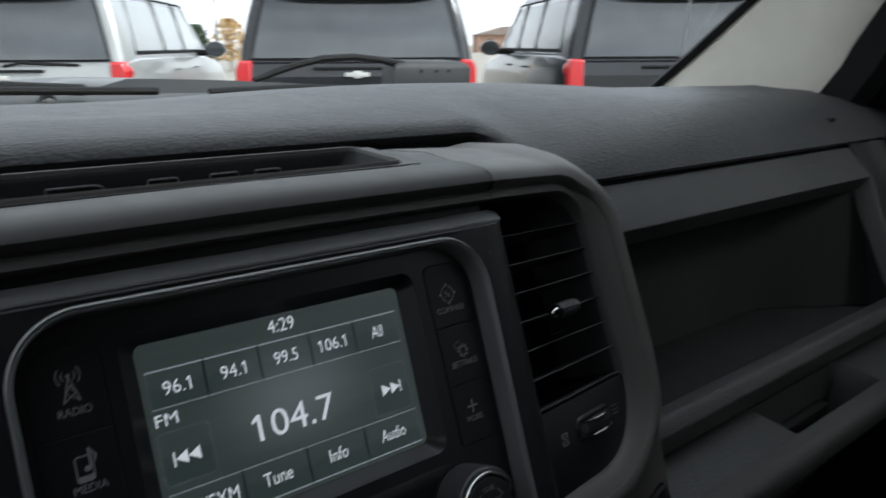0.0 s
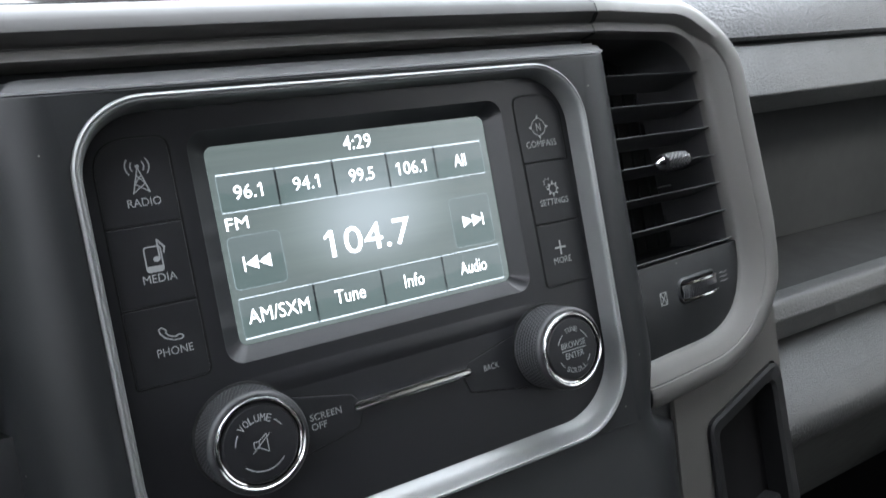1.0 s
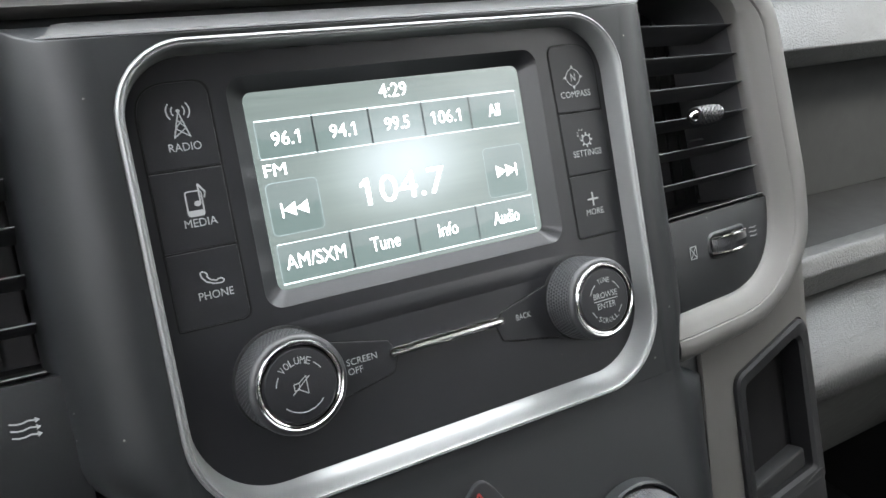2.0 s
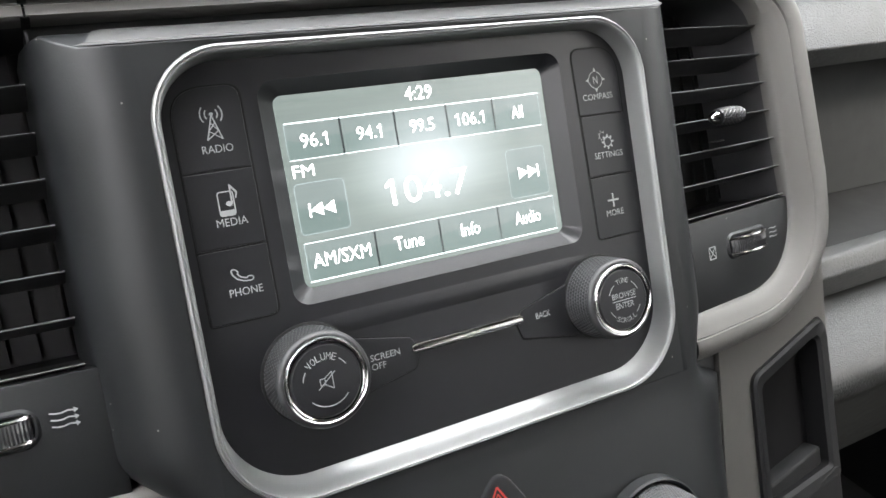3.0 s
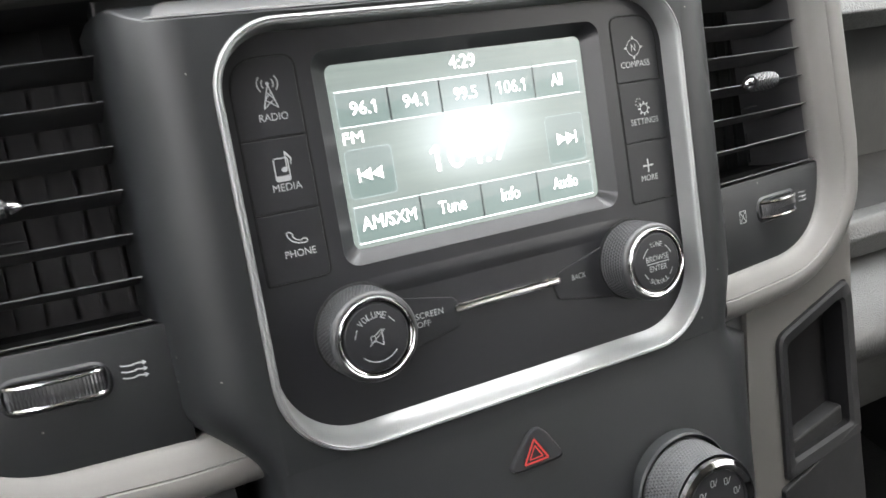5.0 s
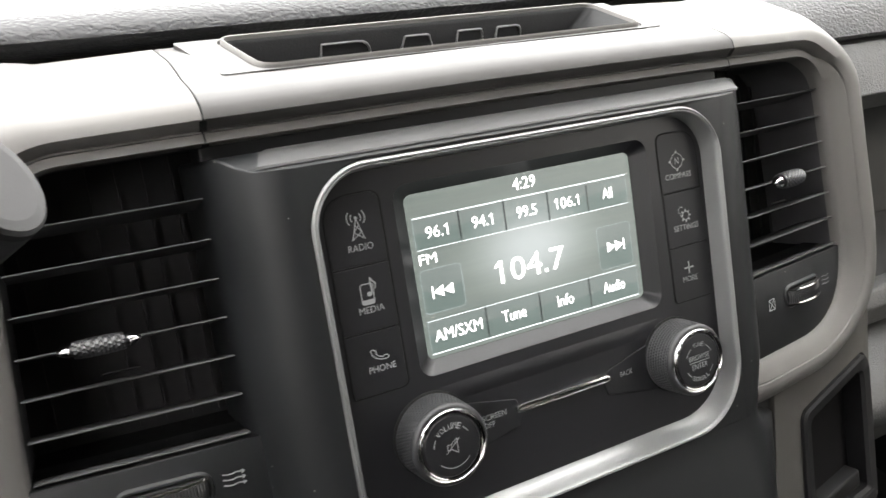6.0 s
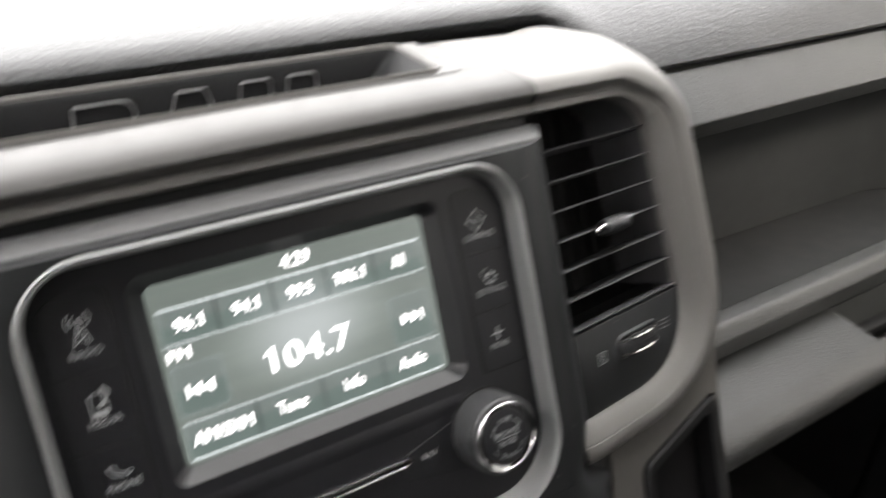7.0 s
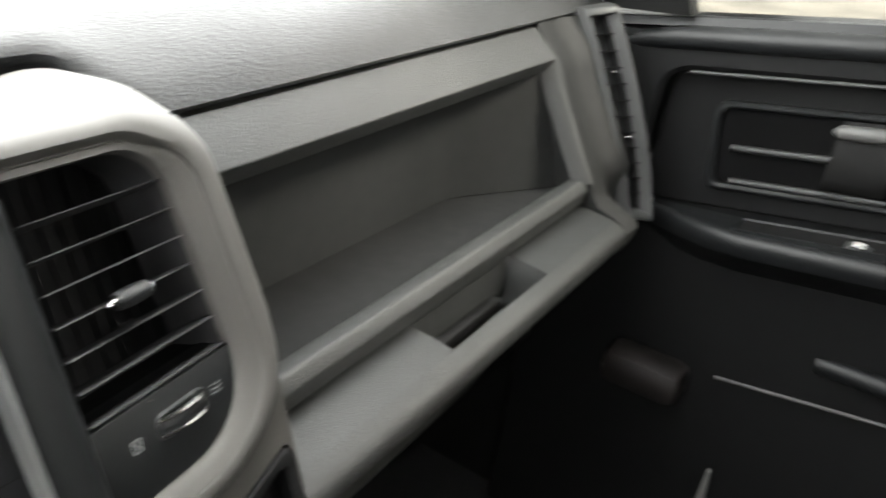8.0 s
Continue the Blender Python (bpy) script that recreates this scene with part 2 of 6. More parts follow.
# ------------------------------------------------------------------ mesh helpers
MM = 0.001
PANEL = pose(0, 0, 1.29, -23.5)


def smooth(a, b, x):
    t = min(1.0, max(0.0, (x - a) / (b - a)))
    return t * t * (3 - 2 * t)


def finish(bm, name, mats, soft_angle=38):
    bmesh.ops.remove_doubles(bm, verts=bm.verts, dist=1e-6)
    bmesh.ops.recalc_face_normals(bm, faces=bm.faces)
    me = bpy.data.meshes.new(name)
    bm.to_mesh(me)
    bm.free()
    for m in mats if isinstance(mats, (list, tuple)) else [mats]:
        me.materials.append(m)
    if soft_angle:
        me.shade_smooth()
        me.set_sharp_from_angle(angle=radians(soft_angle))
        for f in me.polygons:
            if len(f.vertices) > 8:
                f.use_smooth = False
    return me


def part(name, bm, mats, parent, label="", smooth=38):
    ob = new(name, finish(bm, name, mats, smooth))
    ob.parent = parent
    return tagged(ob, label) if label else ob


def thing(name, label, category, matrix=None, group="", kind=""):
    ob = new(name)
    ob.empty_display_size = 0.02
    if matrix is not None:
        ob.matrix_world = matrix
    return tagged(ob, label, category, group, kind)


def solid(name, bm, mats, label, category, matrix=None, group="", kind="", smooth=38):
    ob = new(name, finish(bm, name, mats, smooth))
    if matrix is not None:
        ob.matrix_world = matrix
    return tagged(ob, label, category, group, kind)


def rrect(cx, cz, w, h, r, n=7):
    """Corner-rounded rectangle, as (x, z) pairs; r is one radius or four (top right, top left, bottom left, bottom right)."""
    r = (r,) * 4 if not isinstance(r, (tuple, list)) else r
    out = []
    for k, (sx, sz) in enumerate(((1, 1), (-1, 1), (-1, -1), (1, -1))):
        ox, oz = cx + sx * (w / 2 - r[k]), cz + sz * (h / 2 - r[k])
        for i in range(n):
            a = radians(90 * k + 90 * i / (n - 1))
            out.append((ox + r[k] * math.cos(a), oz + r[k] * math.sin(a)))
    return out


def fillet(points, radii, n=6, closed=True):
    """A polygon of (x, z) with its corners rounded."""
    out, N = [], len(points)
    for i, p in enumerate(points):
        r = radii[i] if isinstance(radii, (list, tuple)) else radii
        p = Vector(p)
        if (not closed and i in (0, N - 1)) or r <= 0:
            out.append(tuple(p))
            continue
        a, b = Vector(points[i - 1]) - p, Vector(points[(i + 1) % N]) - p
        ang = a.angle(b)
        d = min(r / math.tan(ang / 2), a.length * 0.49, b.length * 0.49)
        s, e = p + a.normalized() * d, p + b.normalized() * d
        for k in range(n + 1):
            t = k / n
            out.append(tuple((1 - t) ** 2 * s + 2 * t * (1 - t) * p + t * t * e))
    return out


def loft(loops, cap_first=False, cap_last=False, closed=True, bm=None, scale=MM, mat=0):
    """Skin through loops of (x, y, z) with equal counts."""
    bm = bm or bmesh.new()
    rows = [[bm.verts.new((x * scale, y * scale, z * scale)) for x, y, z in loop] for loop in loops]
    N = len(rows[0])
    made = []
    for a, b in zip(rows, rows[1:]):
        for i in range(N if closed else N - 1):
            made.append(bm.faces.new((a[i], a[(i + 1) % N], b[(i + 1) % N], b[i])))
    if cap_first:
        made.append(bm.faces.new(rows[0]))
    if cap_last:
        made.append(bm.faces.new(rows[-1]))
    for f in made:
        f.material_index = mat
    return bm


def inset(poly, d):
    """Polygon of (x, z) moved inwards by d (counter-clockwise)."""
    out, N = [], len(poly)
    for i in range(N):
        a, p, b = Vector(poly[i - 1]), Vector(poly[i]), Vector(poly[(i + 1) % N])
        e1, e2 = (p - a), (b - p)
        if e1.length < 1e-6 or e2.length < 1e-6:
            e1 = e2 = (b - a)
        n1, n2 = Vector((-e1.y, e1.x)).normalized(), Vector((-e2.y, e2.x)).normalized()
        m = n1 + n2
        m = n1 if m.length < 1e-4 else m.normalized()
        k = d / max(0.35, m.dot(n1))
        out.append(tuple(p + m * k))
    return out


def ccw(poly):
    s = sum(a[0] * b[1] - b[0] * a[1] for a, b in zip(poly, poly[1:] + poly[:1]))
    return list(poly) if s > 0 else list(reversed(poly))


def plate(poly, y_back, y_front, bevel=0.6, bm=None, warp=None, mat=0):
    """A plate with an outline in (x, z), a rounded front edge at y_front (towards the cabin: smaller y)."""
    poly = ccw(poly)
    s = 1 if y_front < y_back else -1
    loops = []
    for d, y in ((0, y_back), (0, y_front + s * bevel), (bevel * 0.3, y_front + s * bevel * 0.3), (bevel, y_front)):
        loops.append([(x, y, z) for x, z in (inset(poly, d) if d else poly)])
    if warp:
        loops = [[warp(*p) for p in loop] for loop in loops]
    return loft(loops, True, True, bm=bm, mat=mat)


def lathe(profile, cx, cz, n=48, bm=None, mat=0, close=True):
    """Profile of (radius, y) turned round the y axis through (cx, cz)."""
    loops = [[(cx + r * math.cos(2 * math.pi * i / n), y, cz + r * math.sin(2 * math.pi * i / n)) for i in range(n)] for r, y in profile]
    return loft(loops, close, close, bm=bm, mat=mat)


def tube(points, radius, n=10, bm=None, scale=1.0, mat=0):
    """A round bar along points; radius is one number or one for each point."""
    pts = [Vector(p) for p in points]
    loops = []
    for i, p in enumerate(pts):
        d = (pts[min(i + 1, len(pts) - 1)] - pts[max(i - 1, 0)]).normalized()
        side = d.cross(Vector((0, 0, 1)) if abs(d.z) < 0.9 else Vector((1, 0, 0))).normalized()
        up = side.cross(d)
        r = radius[i] if isinstance(radius, (list, tuple)) else radius
        loops.append([tuple(p + r * (side * math.cos(2 * math.pi * k / n) + up * math.sin(2 * math.pi * k / n))) for k in range(n)])
    return loft(loops, True, True, bm=bm, scale=scale, mat=mat)


def box(cx, cy, cz, sx, sy, sz, bevel=0.0, bm=None, mat=0, turn=None):
    bm = bm or bmesh.new()
    made = bmesh.ops.create_cube(bm, size=1.0, matrix=Matrix.Translation((cx, cy, cz)) @ (turn or Matrix()) @ Matrix.Diagonal((sx, sy, sz, 1)))
    faces = {f for v in made["verts"] for f in v.link_faces}
    for f in faces:
        f.material_index = mat
    if bevel:
        edges = list({e for v in made["verts"] for e in v.link_edges})
        got = bmesh.ops.bevel(bm, geom=edges, offset=bevel, segments=2, profile=0.5, affect="EDGES")
        for f in got["faces"]:
            f.material_index = mat
    return bm


def flat(poly, y, bm=None, mat=0):
    """A flat sheet of print, 0.05 mm thick, with an outline in (x, z) mm."""
    bm = bm or bmesh.new()
    vs = [bm.verts.new((x * MM, y * MM, z * MM)) for x, z in ccw(poly)]
    bm.faces.new(vs).material_index = mat
    return bm


def bar(x0, z0, x1, z1, w, y, bm=None, mat=0):
    a, b = Vector((x0, z0)), Vector((x1, z1))
    n = Vector((-(b - a).y, (b - a).x)).normalized() * w / 2
    return flat([tuple(a + n), tuple(b + n), tuple(b - n), tuple(a - n)], y, bm, mat)


def arc(cx, cz, r, a0, a1, w, y, bm=None, n=14, mat=0):
    bm = bm or bmesh.new()
    for i in range(n):
        t0, t1 = radians(a0 + (a1 - a0) * i / n), radians(a0 + (a1 - a0) * (i + 1) / n)
        quad = [(cx + q * math.cos(t), cz + q * math.sin(t)) for q, t in ((r - w / 2, t0), (r + w / 2, t0), (r + w / 2, t1), (r - w / 2, t1))]
        flat(quad, y, bm, mat)
    return bm


def outline(poly, w, y, bm=None, mat=0):
    bm = bm or bmesh.new()
    for a, b in zip(poly, poly[1:] + poly[:1]):
        bar(*a, *b, w, y, bm, mat)
    return bm


def words(body, cx, cz, height, width, y, bm=None, mat=0, turn=0.0):
    """Letters as a flat mesh, set to a height and a width in mm, centred."""
    bm = bm or bmesh.new()
    cu = bpy.data.curves.new("letters", "FONT")
    cu.body, cu.size, cu.resolution_u = body, 1.0, 3
    ob = bpy.data.objects.new("letters", cu)
    scene.collection.objects.link(ob)
    me = bpy.data.meshes.new_from_object(ob)
    bpy.data.objects.remove(ob)
    bpy.data.curves.remove(cu)
    co = [v.co.copy() for v in me.vertices]
    lo = Vector((min(c.x for c in co), min(c.y for c in co)))
    hi = Vector((max(c.x for c in co), max(c.y for c in co)))
    ca, sa = math.cos(turn), math.sin(turn)
    vs = []
    for c in co:
        u = ((c.x - lo.x) / (hi.x - lo.x) - 0.5) * width
        v = ((c.y - lo.y) / (hi.y - lo.y) - 0.5) * height
        vs.append(bm.verts.new(((cx + u * ca - v * sa) * MM, y * MM, (cz + u * sa + v * ca) * MM)))
    for p in me.polygons:
        try:
            bm.faces.new([vs[i] for i in p.vertices]).material_index = mat
        except ValueError:
            pass
    if "1" in body:  # a flag on each plain figure one
        spot = lambda u, v: bm.verts.new(((cx + u * ca - v * sa) * MM, y * MM, (cz + u * sa + v * ca) * MM))
        root = list(range(len(co)))

        def find(q):
            while root[q] != q:
                q = root[q]
            return q

        for e in me.edges:
            root[find(e.vertices[0])] = find(e.vertices[1])
        isles = collections.defaultdict(list)
        for q, c in enumerate(co):
            isles[find(q)].append((((c.x - lo.x) / (hi.x - lo.x) - 0.5) * width, ((c.y - lo.y) / (hi.y - lo.y) - 0.5) * height))
        for pts in isles.values():
            us, vs_ = [p[0] for p in pts], [p[1] for p in pts]
            if max(vs_) - min(vs_) > 0.8 * height and max(us) - min(us) < 0.3 * height:
                u, v = min(us) + 0.01 * height, max(vs_)
                bm.faces.new([spot(u, v), spot(u - 0.22 * height, v - 0.19 * height), spot(u - 0.22 * height, v - 0.30 * height), spot(u, v - 0.19 * height)]).material_index = mat
    bpy.data.meshes.remove(me)
    return bm


def round_words(body, cx, cz, r, a_mid, span, height, y, bm, mat=0, inward=False):
    """Letters set one by one along an arc."""
    for i, ch in enumerate(body):
        t = (i + 0.5) / len(body) - 0.5
        a = a_mid + (t * span if inward else -t * span)
        wide = r * radians(span) / len(body) * (0.3 if ch == "I" else 0.82)
        turn = radians(a + 90) if inward else radians(a - 90)
        words(ch, cx + r * math.cos(radians(a)), cz + r * math.sin(radians(a)), height, wide, y, bm, mat, turn)
    return bm


# ------------------------------------------------------------------ radio
FY = -5.0      # faceplate plane
radio = thing("car_radio", "black car radio faceplate with lit screen, knobs and printed buttons", "car radio", PANEL)

foot = lambda d, y, dz=0: [(x, y, z) for x, z in rrect(0, -23.9, 183.6 + 2 * d, 138.2 + 2 * d, (20 + d, 20 + d, 27 + d, 27 + d), 17)]
hole = [(x, z) for x, z in rrect(0, 0, 121, 75, 6, 17)]
pane = [(x, z) for x, z in rrect(0, 0, 109, 65.4, 3.2, 17)]
bm = loft([foot(0, 4), foot(0, FY), [(x, FY, z) for x, z in hole]])
part("faceplate", bm, FACE, radio)
bm = loft([[(x, FY, z) for x, z in hole], [(x * 0.992, FY + 0.6, z * 0.99) for x, z in hole], [(x * 1.012, -0.9, z * 1.018) for x, z in pane], [(x, -0.2, z) for x, z in pane]])
ridge = lambda x, k: [(x, FY + 0.3, -41.5), (x, FY - 0.2 * k, -43.2), (x, FY - 0.5 * k, -45.4), (x, FY - 0.45 * k, -47.2), (x, FY + 0.3, -51.5)]
part("face_ridge", loft([ridge(x, 1 - abs(x / 60) ** 6) for x in np.linspace(-59.9, 59.9, 31)], closed=False), FACE, radio)
part("screen_bezel", bm, FACE, radio, "sloped black bezel round the screen")
# satin ring: a thin crest on steep sides, with a wide slope along the foot


def ring_loop(d, low, y):
    """d: out from the faceplate on the sides and top; low: out along the foot."""
    return [(x, y, z) for x, z in rrect(0, -23.9 + (d - low) / 2, 183.6 + 2 * d, 138.2 + d + low, (20 + d, 20 + d, 27 + d, 27 + d), 17)]


bm = loft([ring_loop(-0.3, -0.5, FY + 0.6), ring_loop(0.0, 0.4, FY - 0.2), ring_loop(0.25, 1.8, FY - 1.3), ring_loop(0.45, 3.0, FY - 3.2), ring_loop(0.65, 4.0, -10.2), ring_loop(0.9, 4.7, -12.4), ring_loop(1.3, 5.1, -13.7), ring_loop(1.75, 5.4, -14.0), ring_loop(2.1, 5.7, -13.5), ring_loop(2.4, 5.9, -13.5), ring_loop(2.8, 6.1, -14.2), ring_loop(3.3, 6.4, -14.0), ring_loop(3.8, 6.7, -13.0), ring_loop(3.9, 6.8, -11)])
part("ring_trim", bm, SATIN, radio, "satin chrome ring round the radio face", 62)

screen = part("screen", plate(pane, 2.0, 0.0, 0.05), SCREEN, radio, "lit blue-grey touch screen showing radio presets", 0)


def poly_turns(poly, mid_):
    """Whether the upper part of this counter-clockwise outline ends on the left, so that a lower edge drawn rightwards closes it."""
    upper = [p for p in poly if p[1] > mid_ + 1.2]
    return upper[-1][0] < upper[0][0]


def key(name, poly, marks=None, label="", lines=()):
    """One lit key of the screen: tinted ground, pale rim, white marks."""
    poly = ccw(poly)
    bm = flat(poly, -0.06)
    xs_, zs_ = [p[0] for p in poly], [p[1] for p in poly]
    mid_, span_ = (max(zs_) + min(zs_)) / 2, max(xs_) - min(xs_)
    brow = [(min(xs_) + span_ * q / 10, mid_ + 0.9 * math.sin(q * 0.62 + min(xs_) * 0.2)) for q in range(11)]
    flat([p for p in poly if p[1] > mid_ + 1.2] + (brow if poly_turns(poly, mid_) else brow[::-1]), -0.075, bm, 5)
    outline(inset(poly, 0.2), 0.16, -0.09, bm, 4)
    for z_, w_ in lines:
        bar(min(xs_) + 0.3, z_, max(xs_) - 0.3, z_, w_, -0.1, bm, 1)
    if marks:
        marks(bm)
    return part(name, bm, [KEY, LINEGLOW, TEXTGLOW, DIVIDER, RIM, SHEEN], screen, label, 0)


STATIONS = (("96.1", -52.4, -32.2, 9.8), ("94.1", -32.2, -11.3, 9.6), ("99.5", -11.3, 10.0, 9.8), ("106.1", 10.0, 30.2, 11.6), ("All", 30.2, 51.8, 5.2))
for k, (body, x0, x1, w) in enumerate(STATIONS):
    r = [0, 1.6, 1.6, 0] if k == 0 else [1.6, 0, 0, 1.6] if k == 4 else [0] * 4
    outl = fillet([(x1, 23.4), (x0, 23.4), (x0, 10.5), (x1, 10.5)], r, 4)

    def marks(bm, body=body, x0=x0, x1=x1, w=w, k=k):
        words(body, (x0 + x1) / 2, 16.9, 4.6, w, -0.14, bm, 2)
        if k < 4:
            bar(x1, 10.9, x1, 23.0, 0.7, -0.16, bm, 3)

    key("preset_key", outl, marks, "", ((23.15, 0.45), (10.7, 0.26)))
for k, (body, x0, x1, w) in enumerate((("AM/SXM", -52.6, -26.3, 21.5), ("Tune", -26.3, -0.3, 11.5), ("Info", -0.3, 25.5, 8.2), ("Audio", 25.5, 52.0, 11.8))):
    r = [0, 1.6, 1.6, 0] if k == 0 else [1.6, 0, 0, 1.6] if k == 3 else [0] * 4
    outl = fillet([(x1, -17.4), (x0, -17.4), (x0, -31.0), (x1, -31.0)], r, 4)

    def marks(bm, body=body, x0=x0, x1=x1, w=w, k=k):
        words(body, (x0 + x1) / 2, -23.9, 4.8, w, -0.14, bm, 2)
        if k < 3:
            bar(x1, -30.5, x1, -17.8, 0.7, -0.16, bm, 3)

    key("menu_key", outl, marks, "", ((-17.6, 0.26), (-30.8, 0.45)))


def skip_marks(cx, cz, s):
    def draw(bm):
        for o in (0.0, 4.4):
            flat([(cx + s * (o - 4.0), cz + 2.3), (cx + s * (o - 4.0), cz - 2.3), (cx + s * (o + 0.3), cz)], -0.14, bm, 2)
        bar(cx + s * 5.1, cz - 2.4, cx + s * 5.1, cz + 2.4, 0.6, -0.14, bm, 2)
    return draw


key("seek_back_key", rrect(-43.4, -6.0, 18.4, 17.8, 1.8, 4), skip_marks(-43.0, -6.6, -1))
key("seek_forward_key", rrect(41.8, -6.6, 18.4, 19.2, 1.8, 4), skip_marks(41.6, -6.6, 1))
part("frequency_readout", words("104.7", -1.2, -5.4, 9.6, 32.0, -0.14), TEXTGLOW, screen, "lit white 104.7 readout", 0)
part("band_readout", words("FM", -48.0, 6.9, 4.0, 7.6, -0.14), TEXTGLOW, screen, "", 0)
part("clock_readout", words("4:29", -0.2, 28.6, 4.9, 11.0, -0.14), TEXTGLOW, screen, "", 0)

# side buttons with print
BY = FY - 0.3


def icon_tower(bm, x, z):
    y = BY - 0.06
    bar(x, z + 3.6, x - 2.4, z - 4.2, 0.42, y, bm, 1)
    bar(x, z + 3.6, x + 2.4, z - 4.2, 0.42, y, bm, 1)
    for a, b in ((-0.9, 0.8), (-2.7, -0.9)):
        h0, h1 = z + a * 1.5, z + b * 1.5
        w0, w1 = 0.308 * (z + 3.6 - h0), 0.308 * (z + 3.6 - h1)
        bar(x - w0, h0, x + w1, h1, 0.33, y, bm, 1)
        bar(x + w0, h0, x - w1, h1, 0.33, y, bm, 1)
    flat([(x + 0.7 * math.cos(i), z + 3.9 + 0.6 * math.sin(i)) for i in (0, 1.05, 2.1, 3.14, 4.2, 5.24)], y, bm, 1)
    for r in (2.0, 3.5):
        arc(x, z + 3.9, r, -42, 42, 0.42, y, bm, 6, 1)
        arc(x, z + 3.9, r, 138, 222, 0.42, y, bm, 6, 1)


def icon_player(bm, x, z):
    y = BY - 0.06
    outline(rrect(x - 0.6, z - 0.5, 4.9, 7.6, 0.7, 3), 0.42, y, bm, 1)
    flat(rrect(x - 0.6, z - 3.4, 4.8, 1.6, 0.4, 3), y, bm, 1)
    flat([(x + 0.3 + 1.1 * math.cos(i * 0.785), z - 0.6 + 0.9 * math.sin(i * 0.785)) for i in range(8)], y - 0.03, bm, 1)
    bar(x + 1.2, z - 0.6, x + 1.2, z + 5.4, 0.5, y - 0.03, bm, 1)
    bar(x + 1.2, z + 5.2, x + 3.2, z + 2.6, 0.6, y - 0.03, bm, 1)
    bar(x + 3.1, z + 2.9, x + 2.6, z + 0.9, 0.45, y - 0.03, bm, 1)


def icon_phone(bm, x, z):
    """A handset in outline."""
    pts = [(-4.2, 2.9), (-3.9, 0.6), (-2.4, -2.0), (0.2, -3.6), (3.0, -3.9), (4.0, -2.9), (3.4, -1.6), (2.1, -1.4), (1.2, -2.2), (-0.9, -1.2), (-2.1, 0.8), (-1.6, 1.6), (-2.3, 2.8), (-3.3, 3.6)]
    outline([(x + 0.85 * a, z + 0.6 * b) for a, b in pts], 0.4, BY - 0.06, bm, 1)


def icon_compass(bm, x, z):
    y = BY - 0.06
    for k in range(4):
        arc(x, z, 3.3, 90 * k + 14, 90 * k + 76, 0.36, y, bm, 8, 1)
    for k in range(4):
        a = radians(90 * k)
        c, s = math.cos(a), math.sin(a)
        flat([(x + 5.0 * c, z + 5.0 * s), (x + 3.3 * c - 0.8 * s, z + 3.3 * s + 0.8 * c), (x + 3.3 * c + 0.8 * s, z + 3.3 * s - 0.8 * c)], y, bm, 1)
    words("N", x, z, 3.0, 2.2, y, bm, 1)


def icon_gears(bm, x, z):
    y = BY - 0.06
    arc(x + 0.5, z - 0.6, 1.9, 0, 360, 0.42, y, bm, 18, 1)
    for k in range(8):
        a = radians(45 * k)
        bar(x + 0.5 + 2.0 * math.cos(a), z - 0.6 + 2.0 * math.sin(a), x + 0.5 + 3.0 * math.cos(a), z - 0.6 + 3.0 * math.sin(a), 0.7, y, bm, 1)
    arc(x - 1.9, z + 2.0, 1.5, 40, 290, 0.14, y, bm, 12, 1)
    for k in range(1, 6):
        a = radians(20 + 45 * k)
        bar(x - 1.9 + 1.6 * math.cos(a), z + 2.0 + 1.6 * math.sin(a), x - 1.9 + 2.2 * math.cos(a), z + 2.0 + 2.2 * math.sin(a), 0.22, y, bm, 1)


def icon_plus(bm, x, z):
    bar(x - 2.8, z, x + 2.8, z, 0.75, BY - 0.06, bm, 1)
    bar(x, z - 2.8, x, z + 2.8, 0.75, BY - 0.065, bm, 1)


def side_button(name, poly, radii, icon, ix, iz, body, wx, tz):
    bm = plate(fillet(poly, radii, 6), FY + 1.5, BY, 0.22)
    icon(bm, ix, iz)
    words(body, ix + 0.2, tz, 2.5, wx, BY - 0.06, bm, 1)
    part(name, bm, [BUTTON, PRINT], radio)


g = 0.3
for outer, radii in (([(-65.5, 37.8), (-88.9, 37.8), (-88.9, -38.2), (-65.5, -38.2)], [5, 13, 1.5, 3.5]), ([(89.1, 38.2), (65.8, 38.2), (67.4, -39.2), (90.3, -39.2)], [11.5, 4.5, 2.5, 1.5])):
    part("button_gap", plate(fillet(outer, radii, 6), FY + 1, FY - 0.05, 0.04), SEAL, radio)
side_button("radio_button", [(-66 - g, 37.3), (-88.4, 37.3), (-88.4, 10.9 + g), (-66 - g, 10.9 + g)], [4.5, 13, 0.5, 0.5], icon_tower, -76.2, 24.8, "RADIO", 9.8, 17.8)
side_button("media_button", [(-66 - g, 10.9 - g), (-88.4, 10.9 - g), (-88.4, -13.9 + g), (-66 - g, -13.9 + g)], 0.5, icon_player, -76.0, 0.8, "MEDIA", 10.0, -5.6)
side_button("phone_button", [(-66 - g, -13.9 - g), (-88.4, -13.9 - g), (-88.4, -37.7), (-66 - g, -37.7)], [0.5, 0.5, 1.2, 3.0], icon_phone, -75.7, -22.8, "PHONE", 10.8, -28.2)
side_button("compass_button", [(88.6, 37.7), (66.3, 37.7), (67.0, 11.2 + g), (88.6, 11.2 + g)], [11, 4, 0.5, 0.5], icon_compass, 76.9, 25.0, "COMPASS", 15.0, 18.4)
side_button("settings_button", [(89.2, 11.2 - g), (67.2, 11.2 - g), (67.6, -13.6 + g), (89.4, -13.6 + g)], 0.5, icon_gears, 78.4, 0.5, "SETTINGS", 14.4, -5.2)
